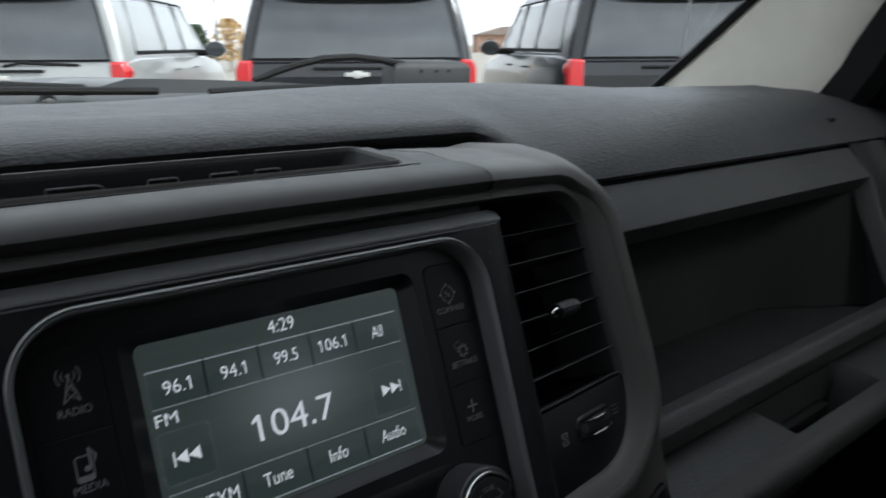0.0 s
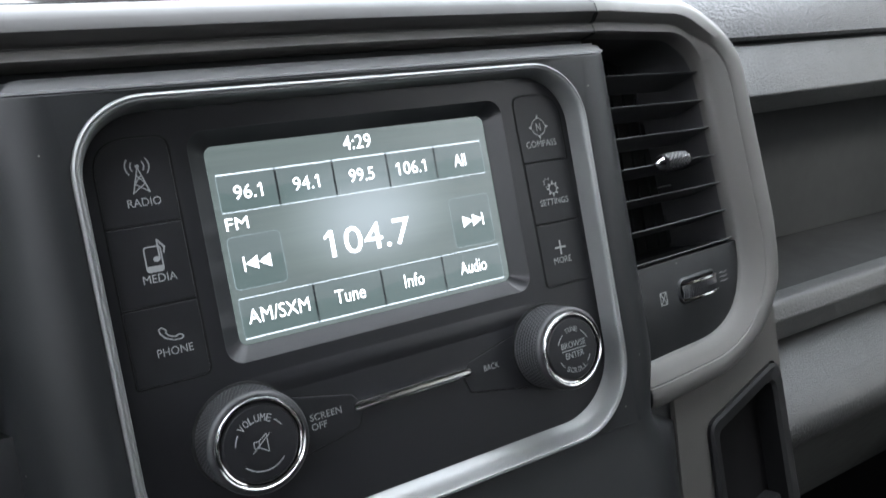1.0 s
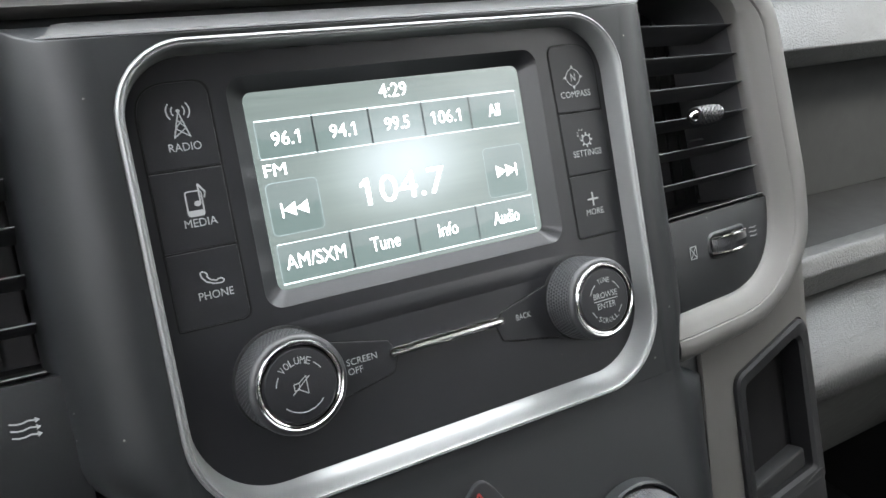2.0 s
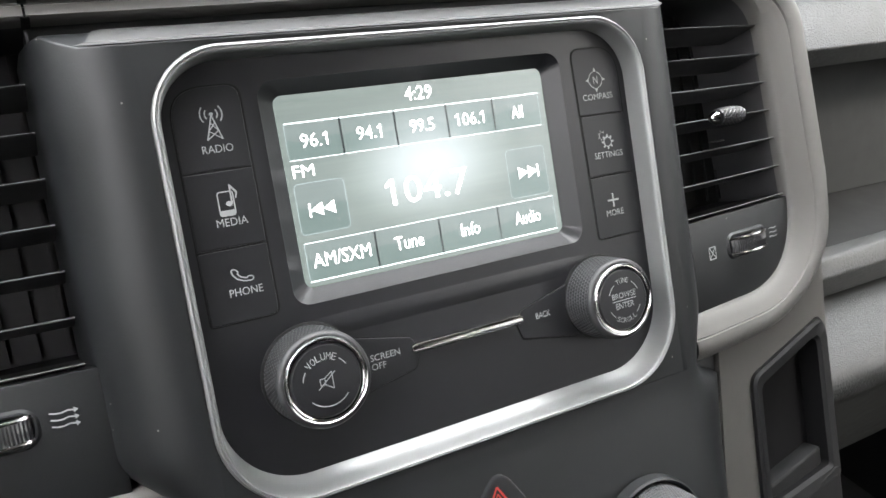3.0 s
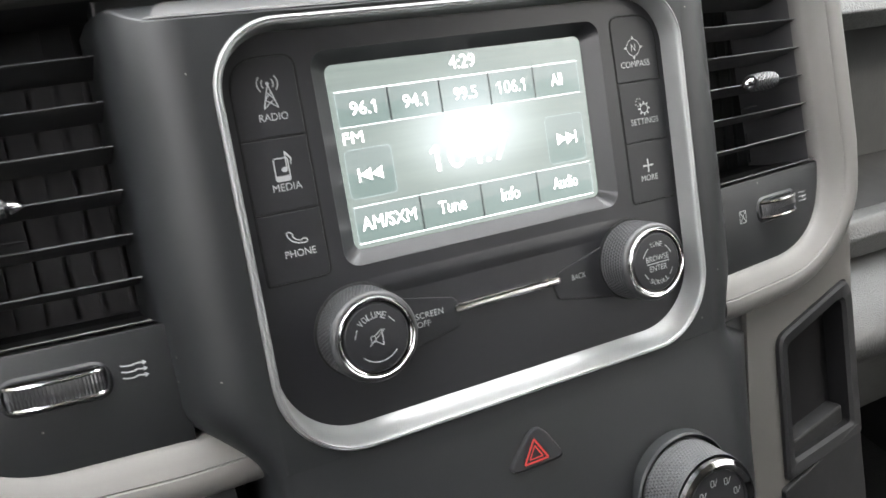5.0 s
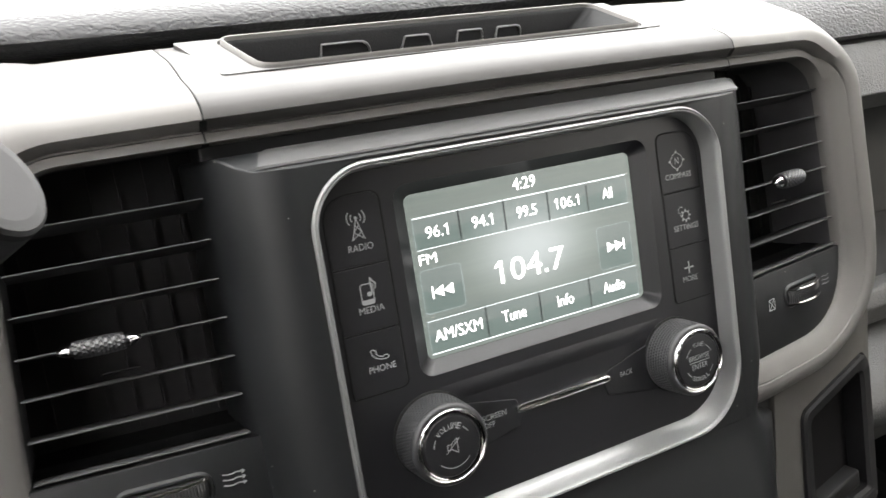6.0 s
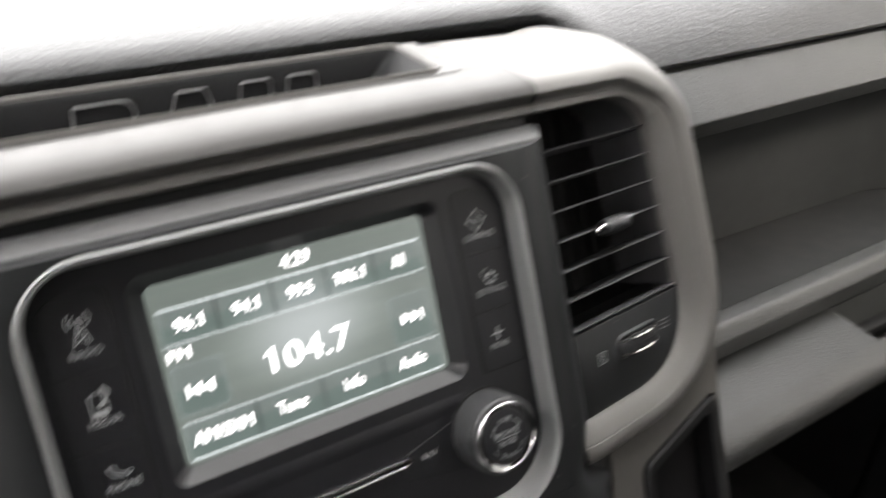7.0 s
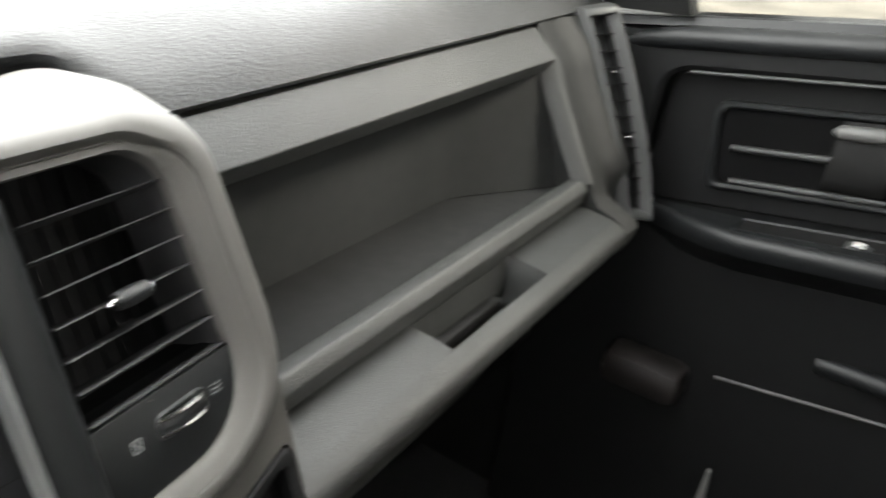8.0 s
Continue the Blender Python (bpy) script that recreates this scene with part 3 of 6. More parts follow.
side_button("more_button", [(89.6, -13.6 - g), (67.6, -13.6 - g), (68.0, -38.7), (89.8, -38.7)], [0.5, 0.5, 2, 1.2], icon_plus, 77.6, -23.8, "MORE", 8.8, -28.9)


def pad_button(name, poly, lines):
    part("button_gap", plate(inset(ccw(fillet(poly, 2.2, 5)), -0.35), FY + 1, FY - 0.05, 0.04), SEAL, radio)
    bm = plate(fillet(poly, 2.2, 5), FY + 1.5, FY - 0.5, 0.3)
    for body, x, z, w in lines:
        words(body, x, z, 2.3, w, FY - 0.56, bm, 1)
    part(name, bm, [BUTTON, PRINT], radio)


pad_button("screen_off_button", [(-50, -50.8), (-21.6, -57.0), (-18.4, -62.0), (-21.0, -68.6), (-50, -74.0)], (("SCREEN", -32.3, -60.8, 11.4), ("OFF", -35.2, -64.0, 5.5)))
pad_button("back_button", [(52, -51.8), (25.8, -58.4), (22.8, -63.2), (24.8, -69.4), (52, -74.4)], (("BACK", 35.4, -62.0, 6.8),))
# chrome slot bar
slot = lambda h, d: [(x, FY + d, -61.4 + z) for x, z in ((-21.9, 1.1 * h), (-21.9, -1.1 * h), (-20.4, -1.8 * h), (24.0, -1.8 * h), (25.5, -1.1 * h), (25.5, 1.1 * h), (24.0, 1.8 * h), (-20.4, 1.8 * h))]
bm = loft([slot(1.0, 0.3), slot(1.0, -0.9), slot(0.8, -1.7), slot(0.45, -2.0), slot(0.25, -1.5)], False, True)
part("slot_bar", bm, CHROME, radio, "polished chrome bar between the knobs")


def knurled(cx, cz, r0, r1, y0, y1, n=150, rows=19, depth=0.4):
    """A rubber sleeve with a net of small raised studs, then a plain rounded shoulder."""
    loops = []
    for k in range(rows):
        t = k / (rows - 1)
        y, r = y0 + (y1 - y0) * t, r0 + (r1 - r0) * t
        loops.append([(cx + (r + (depth if k % 2 and (i + k // 2) % 2 else 0)) * math.cos(2 * math.pi * i / n), y, cz + (r + (depth if k % 2 and (i + k // 2) % 2 else 0)) * math.sin(2 * math.pi * i / n)) for i in range(n)])
    return loft(loops)


def knob(name, cx, cz, draw, label):
    k = part(name, knurled(cx, cz, 16.2, 15.7, FY + 0.5, FY - 13.2), RUBBER, radio, label, 20)
    part("knob_shoulder", lathe([(15.7, FY - 13.0), (15.95, FY - 13.4), (15.8, FY - 14.2), (15.2, FY - 15.0), (14.5, FY - 15.4), (13.8, FY - 15.3)], cx, cz, 64, close=False), RUBBER, k)
    part("knob_skirt", lathe([(17.2, FY + 0.4), (17.1, FY - 0.4), (16.2, FY - 0.7)], cx, cz, 56, close=False), SEAL, k)
    part("knob_chrome", lathe([(14.2, FY - 15.2), (14.1, FY - 16.0), (13.8, FY - 16.4), (13.4, FY - 16.2), (13.2, FY - 15.8), (13.0, FY - 15.8), (12.8, FY - 16.1), (12.4, FY - 15.9), (12.1, FY - 15.2)], cx, cz, 64, close=False), CHROME, k, "stepped chrome knob ring")
    bm = lathe([(12.3, FY - 14), (12.1, FY - 15.2), (11.4, FY - 15.9), (6, FY - 16.3), (0.4, FY - 16.4)], cx, cz, 56)
    part("knob_cap", bm, BUTTON, k)
    bm = bmesh.new()
    draw(bm, cx, cz, FY - 16.55)
    part("knob_print", bm, PRINT, k, "", 0)


def volume_print(bm, x, z, y):
    round_words("VOLUME", x, z, 8.0, 98, 80, 2.3, y, bm)
    arc(x, z, 8.0, 146, 170, 0.34, y, bm, 6)
    arc(x, z, 8.0, 30, 52, 0.34, y, bm, 6)
    arc(x, z, 8.2, 222, 318, 0.34, y, bm, 14)
    outline([(x - 2.4, z + 1.0), (x - 0.8, z + 1.0), (x + 1.8, z + 2.8), (x + 1.8, z - 2.8), (x - 0.8, z - 1.0), (x - 2.4, z - 1.0)], 0.3, y, bm)
    bar(x - 0.8, z - 1.0, x - 0.8, z + 1.0, 0.26, y, bm)
    bar(x - 3.2, z - 2.2, x + 2.9, z + 2.6, 0.32, y, bm)


def tune_print(bm, x, z, y):
    round_words("TUNE", x, z, 7.6, 90, 48, 1.9, y, bm)
    round_words("SCROLL", x, z, 8.0, 270, 72, 1.9, y, bm, 0, True)
    arc(x, z, 7.6, 124, 158, 0.34, y, bm, 6)
    arc(x, z, 7.6, 22, 56, 0.34, y, bm, 6)
    arc(x, z, 8.0, 206, 228, 0.34, y, bm, 6)
    arc(x, z, 8.0, 312, 334, 0.34, y, bm, 6)
    words("BROWSE", x, z + 1.9, 2.3, 11.6, y, bm)
    words("ENTER", x, z - 2.1, 2.3, 8.8, y, bm)
    bar(x - 5.8, z - 0.1, x + 5.8, z - 0.1, 0.34, y, bm)


knob("volume_knob", -59.4, -60.0, volume_print, "knurled black volume knob with a chrome ring")
knob("tune_knob", 63.0, -61.0, tune_print, "knurled black tuning knob with a chrome ring")

# ------------------------------------------------------------------ centre stack
stack = thing("centre_stack", "soft black centre stack round the radio and climate knobs", "centre console", PANEL)


def out_y(z):
    d = max(0.0, -99.7 - z)
    return -0.13 * (d * d / 24 if d < 12 else d - 6)


def stack_loop(hw, top, bottom, y, r):
    draw = lambda x, z: math.copysign(min(abs(x), 96) + max(0.0, abs(x) - 96) * (1 - (0.78 if x < 0 else 0.30) * smooth(-72, -104, z)), x)
    pts = rrect(0, (top + bottom) / 2, 2 * hw, top - bottom, (r, r, 3, 3), 9)
    ease = lambda a, b: [(a[0] + (b[0] - a[0]) * k / 50, a[1] + (b[1] - a[1]) * k / 50) for k in range(1, 50)]
    pts = pts[:18] + ease(pts[17], pts[18]) + pts[18:] + ease(pts[35], pts[0])
    return [(draw(x, z), y, z) for x, z in pts]


JOIN = -99.7  # the housing above, the apron with the climate knobs below
FLANK = ((98, 50.2, -13.6, 0.6), (103, 50.5, -12.9, 0.6), (108, 50.8, -11.3, 0.6), (111.4, 51.2, -9.6, 0.7), (116.0, 53.6, -6.0, 0.8), (119.4, 56.4, -1.6, 1.0), (120.8, 57.3, 0.6, 1.4), (122.8, 57.3, 5, 2), (124.4, 57.0, 11, 2), (125.6, 57.0, 19, 2), (126.2, 57.0, 44, 2))
seam_loop = stack_loop(95.7, 49.1, -160, -13.2, 24)
bm = loft([seam_loop] + [stack_loop(hw, top, -160, y, r) for hw, top, y, r in FLANK])
bmesh.ops.bisect_plane(bm, geom=bm.verts[:] + bm.edges[:] + bm.faces[:], plane_co=(0, 0, JOIN * MM), plane_no=(0, 0, -1), clear_outer=True)
for sx in (1, -1):  # between the rounded foot of the ring and the housing's straight side
    turn_ = [(64.7 + 31 * math.cos(radians(a)), -68.7 - 31 * math.sin(radians(a))) for a in range(0, 91, 6)]
    loft([[(sx * x, -13.2, z) for x, z in turn_], [(sx * 95.7, -13.2, z) for x, z in turn_]][::sx], closed=False, bm=bm)
part("housing", bm, HOUSING, stack)


def apron_row(z):
    """(x, y) across the apron: steep flank towards the driver, long sweep back to the trim on the other side."""
    low, drop = smooth(-72, -104, z), smooth(JOIN, -115, z)
    row = [(-(96 + (hw - 96) * (1 - 0.78 * low)), y) for hw, _, y, _ in reversed(FLANK)] + [(x, -13.4) for x in np.linspace(-94, 92, 22)]
    far = 137.0 - 12.3 * (-104.2 - z) / 72.8
    rim = 9.4 + 0.17 * (far - 142) - 0.6 * out_y(z)
    for i, (hw, _, y, _) in enumerate(FLANK):
        k = (i + 1) / len(FLANK)
        sweep = (92 + (far - 92) * k, -13.4 + (rim + 13.4) * (1 - math.cos(k * math.pi / 2)) ** 1.1)
        own = (96 + (hw - 96) * (1 - 0.30 * low), y)
        row.append((own[0] + (sweep[0] - own[0]) * drop, own[1] + (sweep[1] - own[1]) * drop))
    return [(x, y + out_y(z), z) for x, y in row]


part("apron", loft([apron_row(z) for z in np.linspace(JOIN, -240, 48)], closed=False), HOUSING, stack, "dark sweep below the radio round the climate knobs")
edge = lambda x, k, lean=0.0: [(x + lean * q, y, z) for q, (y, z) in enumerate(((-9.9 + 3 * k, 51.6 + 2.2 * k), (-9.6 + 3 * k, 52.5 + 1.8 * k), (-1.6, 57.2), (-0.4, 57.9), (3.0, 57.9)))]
part("housing_top_edge", loft([edge(x, 0.0, 3.2 * smooth(-98, -112, x) + 1.7 * smooth(104, 112, x)) for x in (-112, -109, -105, -98, 104, 108, 112)], closed=False), TOPEDGE, stack, "housing's top chamfer, painted paler for light from above")
bm = plate(rrect(0, 62, 246, 24, 2, 4), 30, 12, 1.0)
part("recess_strip", bm, HOUSING, stack, "dark recess above the radio housing")
# hazard switch
hz = lambda z: -13.4 + out_y(z)
tri = fillet([(0.0, -109.6), (10.4, -127.1), (-17.6, -127.0)], [6.5, 3.0, 3.0], 6)
bm = plate(tri, -8, -15.2, 0.8, warp=lambda x, y, z: (x, y + out_y(z), z))
haz = part("hazard_switch", bm, BUTTON, stack, "black hazard switch")
bm = bmesh.new()
for k, w in ((1.0, 0.8), (0.55, 0.55)):
    tr = [(-3.6 + k * 6.2 * math.cos(radians(a)), -121.7 + k * 6.0 * math.sin(radians(a))) for a in (90, 210, 330)]
    for a, b in zip(tr, tr[1:] + tr[:1]):
        bar(*a, *b, w, -18.1, bm)
part("hazard_print", bm, RED, haz, "red hazard triangle", 0)


def climate_knob(x, z, label):
    y = hz(z)
    k = part("climate_knob", knurled(x, z, 22.4, 20.5, y + 1, y - 19, 190, 27), RUBBER, stack, label, 20)
    part("knob_collar", lathe([(25.4, y + 2), (25.0, y - 2.6), (24.2, y - 3.4), (23.0, y - 1)], x, z, 56, close=False), HOUSING, k)
    part("knob_chrome", lathe([(19.8, y - 18.6), (19.4, y - 21.6), (17.6, y - 22.8), (15.4, y - 21.6), (14.8, y - 19)], x, z, 56, close=False), CHROME, k, "chrome knob ring")
    part("knob_cap", lathe([(15.4, y - 18), (15.0, y - 20.4), (0.4, y - 21.0)], x, z, 48), BUTTON, k)
    bm = bmesh.new()
    for a in (60, 100, 140, 20):
        c, s = math.cos(radians(a)), math.sin(radians(a))
        outline(rrect(x + 10.5 * c, z + 10.5 * s, 1.6, 2.6, 0.5, 3), 0.4, y - 21.1, bm)
        bar(x + 10.5 * c + 1.2, z + 10.5 * s - 1.4, x + 10.5 * c + 2.6, z + 10.5 * s + 1.2, 0.4, y - 21.1, bm)
    part("knob_print", bm, PRINT, k, "", 0)


climate_knob(62.0, -159.0, "ribbed black air mode knob with a chrome ring")
climate_knob(-2, -172, "ribbed black fan knob with a chrome ring")
climate_knob(-61, -163, "ribbed black temperature knob with a chrome ring")

# ------------------------------------------------------------------ silver arch trim
def vent_y(x):
    return 8.0 + 0.17 * (max(abs(x), 125.0) - 142.0)


def arch_path():
    half = fillet([(0, 67.0), (200.5, 66.0), (213.5, -84.0), (97, -84.0)], [0, 31, 46, 0], 24, closed=False)
    dense = []
    for a, b in zip(half, half[1:]):
        a, b = Vector(a), Vector(b)
        n = max(1, int((b - a).length / 9))
        dense += [a + (b - a) * i / n for i in range(n)]
    return dense + [Vector(half[-1])]


def arch_profile(p, out):
    """(s, y) across the band: inner wall, lip, groove, rounded face, outer wall."""
    top = smooth(0.0, 0.72, 1 - math.acos(min(1.0, max(0.0, out.y))) / (math.pi / 2))
    low = min(1.0, max(0.0, (-out.y - 0.3) / 0.6))
    w = 28.8 - 9.8 * top - 7.8 * low
    y0 = vent_y(p.x) - 5.0
    wide = w / 30.5
    # (s on the sides, y on the sides, s on the crown, y on the crown)
    face = ((-0.8, 9, -4.6, 9), (-0.6, 6, -4.3, 4), (0, 3.6, -4.0, 0.4), (1.0, 2.2, -3.4, -0.8), (7, -0.3, -0.4, -0.1), (13.0, -2.0, 0.1, 1.3), (13.6, -1.6, 0.9, 1.2), (14.4, -2.3, 1.3, -1.4),
            (17.5, -2.7, 4.2, -4.4), (20.0, -2.6, 7.8, -3.6), (22.5, -2.2, 11.0, 0.0), (25.0, -1.4, 13.7, 5.0), (27.5, 0.2, 16.3, 11.0), (29.5, 3.0, 18.0, 15.5), (30.5, 6.5, 19.0, 19.0))
    turn_ = math.acos(min(1.0, max(0.0, out.y)))
    full = 10.0 * math.sin(2 * turn_) if out.y > 0 else 0.0  # the shoulder swells round the upper corner
    rows = [((a * wide if a > 0 else a) * (1 - top) + c * top + full * min(1.0, max(0.0, (i - 8) / 6)), y0 + b + (d - b) * top) for i, (a, b, c, d) in enumerate(face)]
    rows.append((w + 1.5 + 8 * top + full, y0 + 22 + 17 * top - 8 * low))
    rows.append((w + 2.5 + 16.5 * top + full, y0 + 55 + 17 * top - 36 * low))
    return rows


path = arch_path()
NT_ = len(path)


def near(x, sign):
    """The vent on the driver's side is a little narrower."""
    return x if sign > 0 or x < 130 else 130 + (x - 130) * 0.86


def arch_station(i, sign):
    p = path[i]
    d = (path[min(i + 1, NT_ - 1)] - path[max(i - 1, 0)]).normalized()
    out = Vector((-d.y, d.x))
    rows = arch_profile(p, out)
    if abs(p.x) < 94 and p.y > 0:
        rows = rows[:-2] + [(19.2, rows[-3][1] + 0.8), (19.4, rows[-3][1] + 4)]
    return [(sign * near(p.x + out.x * s, sign), y, p.y + out.y * s) for s, y in rows]


arch = thing("dash_trim_arch", "silver-grey painted trim arch round centre stack and vents", "trim", PANEL)
mid = [i for i in range(NT_) if abs(path[i].x) <= 119 and path[i].y > 0]
side = [i for i in range(NT_) if i >= mid[-1]]
SEAM = {1: 119.6, -1: 122.6}
cut = lambda i, sign: [((x if abs(x) > SEAM[sign] or z < 0 else math.copysign(SEAM[sign], x)), y, z) for x, y, z in arch_station(i, sign)]
butt = lambda i, sign: [(sign * (SEAM[sign] - 0.7) if i == mid[-1] else x, y, z) for x, y, z in arch_station(i, sign)]
bm = loft([butt(i, -1) for i in reversed(mid)] + [butt(i, 1) for i in mid[1:]], closed=False)
# inner wall and lip stay SILVER, the crown takes the shaded copy
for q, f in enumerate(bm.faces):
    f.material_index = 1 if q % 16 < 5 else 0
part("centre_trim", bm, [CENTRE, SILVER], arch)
for sign in (1, -1):
    rows = [cut(i, sign) for i in side if sign < 0 or path[i].x > 112 or path[i].y > 0]
    part("side_trim", loft(rows, closed=False), SILVER, arch)
    # dark seam between the trim pieces
    part("trim_seam", loft([[(sign * x_, y + 0.5, z - 0.5) for x, y, z in cut(mid[-1], sign)] for x_ in (SEAM[sign] - 1.6, SEAM[sign] + 0.9)], closed=False), DARK, arch)



def vent_liner(sign, parent):
    """Black wall round the vent's mouth, behind the trim."""
    loops = []
    for i in side:
        p = path[i]
        d = (path[min(i + 1, NT_ - 1)] - path[max(i - 1, 0)]).normalized()
        out = Vector((-d.y, d.x))
        s_, y_ = arch_profile(p, out)[0]
        loops.append([(sign * near(p.x + out.x * s, sign), y, p.y + out.y * s) for s, y in ((s_ + 0.25, y_ - 2.0), (s_, y_ + 1.0), (s_ - 0.2, 64.0))])
    part("vent_liner", loft(loops, closed=False), VENTDARK, parent)


# lower trim panel with storage pocket, both sides of the stack
POCKET = [(231.0, -109.2), (158, -123.5), (150, -196), (222.5, -196)]


def lower_panel(sign):
    w = lambda x, y, z: (sign * x, y + 0.17 * (x - 142) + out_y(z) * 0.4, z)
    outer = [(242.0, -44), (217, -64), (206, -99), (137.5, -104.2), (125, -177), (118, -235), (221.5, -235), (233.4, -125)]
    part("trim_infill", plate(ccw([(112, -96), (140, -96), (140, -106), (128, -177), (121, -235), (100, -235)]), 40, 11.5, 1.0, warp=w), HOUSING, arch)
    if sign > 0:
        cutout = [w(x, 8.5, z) for x, z in fillet([POCKET[0], (215, -112.3), (200, -115.3), POCKET[1], (154, -160)] + POCKET[2:] + [(227.5, -145)], [7, 0.5, 0.5, 9, 0.5, 3, 3, 0.5], 6)]
        rim = fillet(outer, 1.5, 6)
        bm = loft([[w(x, 40, z) for x, z in rim], [w(x, 10, z) for x, z in rim], [w(x, 8.5, z) for x, z in reversed(inset(list(reversed(rim)), 0.7) if sum(a[0] * b[1] - b[0] * a[1] for a, b in zip(rim, rim[1:] + rim[:1])) < 0 else list(reversed(inset(rim, 0.7))))], cutout, [(x, y + 8, z) for x, y, z in cutout]])
    else:
        bm = plate(ccw(outer), 40, 8.5, 1.5, warp=w)
    part("lower_trim", bm, LOWERTRIM, arch)
    return w


w_right = lower_panel(1)
lower_panel(-1)
pocket = thing("storage_pocket", "storage pocket with a shade-black inside, set into the silver trim", "storage pocket", PANEL)
pz = lambda d, r, y: [w_right(x, y, z) for x, z in fillet(inset(ccw(POCKET), d) if d else ccw(POCKET), [max(r, 1.5), max(r, 1.5), 2.5, 2.5], 6)]
bm = loft([pz(0, 9, 9), pz(0, 9, 6.4), pz(1.5, 8, 5.2), pz(6.5, 6, 6.0), pz(8.0, 5, 8.0)])
part("pocket_rim", bm, DARK, pocket)
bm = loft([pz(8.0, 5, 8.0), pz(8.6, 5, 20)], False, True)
part("pocket_inside", bm, RECESS, pocket)
bm = plate(fillet([(214, -178), (158, -182), (156, -192), (213, -188)], 2, 4), 20, 11.0, 1.5, warp=w_right)
part("pocket_sill", bm, DARK, pocket, "grey ledge at the pocket's foot")
bm = plate(fillet([(221, -189), (146, -199), (144, -234), (218, -234)], 2, 4), 20, 5.4, 1.0, warp=w_right)
part("pocket_lower_cover", bm, DARK, pocket)

# ------------------------------------------------------------------ centre vents
def air_vent(sign, label, tab0, tab1, girth=1.0):
    w = lambda x, y, z: (sign * x, y + 0.17 * (x - 142), z)
    v = thing("air_vent", label, "air vent", PANEL, "centre dash vents")
    bm = plate([(120, -42.6), (214, -42.6), (214, -62), (206, -80), (186, -90), (120, -90)], 30, 7.6, 0.8, warp=w)
    part("vent_plate", bm, HOUSING, v)
    bm = bmesh.new()
    loft([[w(x, 56, z) for x, z in ((118, -44), (220, -44), (220, 72), (118, 72))], [w(x, 52, z) for x, z in ((118, -44), (220, -44), (220, 72), (118, 72))]], True, True, bm=bm)
    loft([[w(x, y, 66) for x, y in ((118, 10), (222, 10), (222, 70), (118, 70))], [w(x, y, 70) for x, y in ((118, 10), (222, 10), (222, 70), (118, 70))]], True, True, bm=bm)
    loft([[w(x, y, z) for y, z in ((9, -46), (70, -46), (70, 72), (9, 72))] for x in (219, 222)], True, True, bm=bm)
    loft([[w(x, y, z) for y, z in ((26, -46), (70, -46), (70, 72), (26, 72))] for x in (116, 119)], True, True, bm=bm)
    loft([[w(x, y, -44) for x, y in ((118, 10), (222, 10), (222, 70), (118, 70))], [w(x, y, -47) for x, y in ((118, 10), (222, 10), (222, 70), (118, 70))]], True, True, bm=bm)
    part("vent_cavity", bm, VENT, v)
    vent_liner(sign, v)
    for k, z in enumerate((44.4, 30.2, 16.2, 2.2, -12.0, -26.4, -41.0)):
        prof = ((9.0, 0.4), (8.2, 0.26), (7.9, 0), (8.2, -0.26), (9.2, -0.45), (30, -5.0), (30, -4.0))
        r = near(204.0 - 0.087 * z, sign)
        loops = [[w(x, y, z + dz) for y, dz in prof] for x in (125.7, r)]
        bm = loft(loops, True, True)
        for q, f in enumerate(bm.faces):
            f.material_index = 1 if q < 4 else 0
        part("vent_slat", bm, [VENTDARK, FASCIA], v)
    for k in range(9):
        x = 128 + 10 * k
        bm = loft([[w(x + dx, y, z) for dx, y in ((-0.6, 50.2), (0.6, 50.2), (0.6, 53), (-0.6, 53))] for z in (-42, 64)], True, True)
        part("vent_vane", bm, VENT, v)
    # adjuster tab on the middle slat: chrome cones on a studded body
    ring_ = lambda x, r, k=0, q0=0: [w(x, 4.0 + girth * (r + (k if q % 2 == q0 else 0)) * math.cos(a), 2.6 + 0.82 * girth * (r + (k if q % 2 == q0 else 0)) * math.sin(a)) for q, a in enumerate(np.linspace(0, 2 * math.pi, 28, endpoint=False))]
    b0, b1 = tab0 + 5.2, tab1 - 5.2
    xs = np.linspace(b0, b1, 25)
    swell = lambda x: 3.3 + 0.5 * (1 - (2 * (x - b0) / (b1 - b0) - 1) ** 2)
    tab = part("vent_tab", loft([ring_(b0, 2.4)] + [ring_(x, swell(x), 0.42 if i % 2 else 0.0, (i // 2) % 2) for i, x in enumerate(xs)] + [ring_(b1, 2.4)], True, True), KNURL, v, "studded black vent tab with chrome tips", 15)
    for e, s_ in ((b0, -1), (b1, 1)):
        part("tab_neck", loft([ring_(e - s_ * 0.5, 2.3), ring_(e + s_ * 1.3, 2.2)], True, True), BUTTON, tab)
        part("tab_tip", loft([ring_(e + s_ * 1.1, 2.5), ring_(e + s_ * 1.5, 2.75), ring_(e + s_ * 3.6, 1.9), ring_(e + s_ * 5.0, 0.9), ring_(e + s_ * 5.3, 0.3)], True, True), CHROME, tab, "chrome tip")
    # short moulded mark on the slat below the tab
    part("slat_mark", tube([w(tab0 + 2, 8.3, -8.6), w(tab0 + 4, 7.9, -8.4), w(tab0 + 12, 7.9, -8.4), w(tab0 + 14, 8.3, -8.6)], 0.4, 8, scale=MM), DARK, v)
    # thumb wheel in its slot
    cx, cz = (170, -58.8) if sign > 0 else (158, -56.6)
    slot = rrect(cx, cz, 34, 13.0, 5.5, 6)
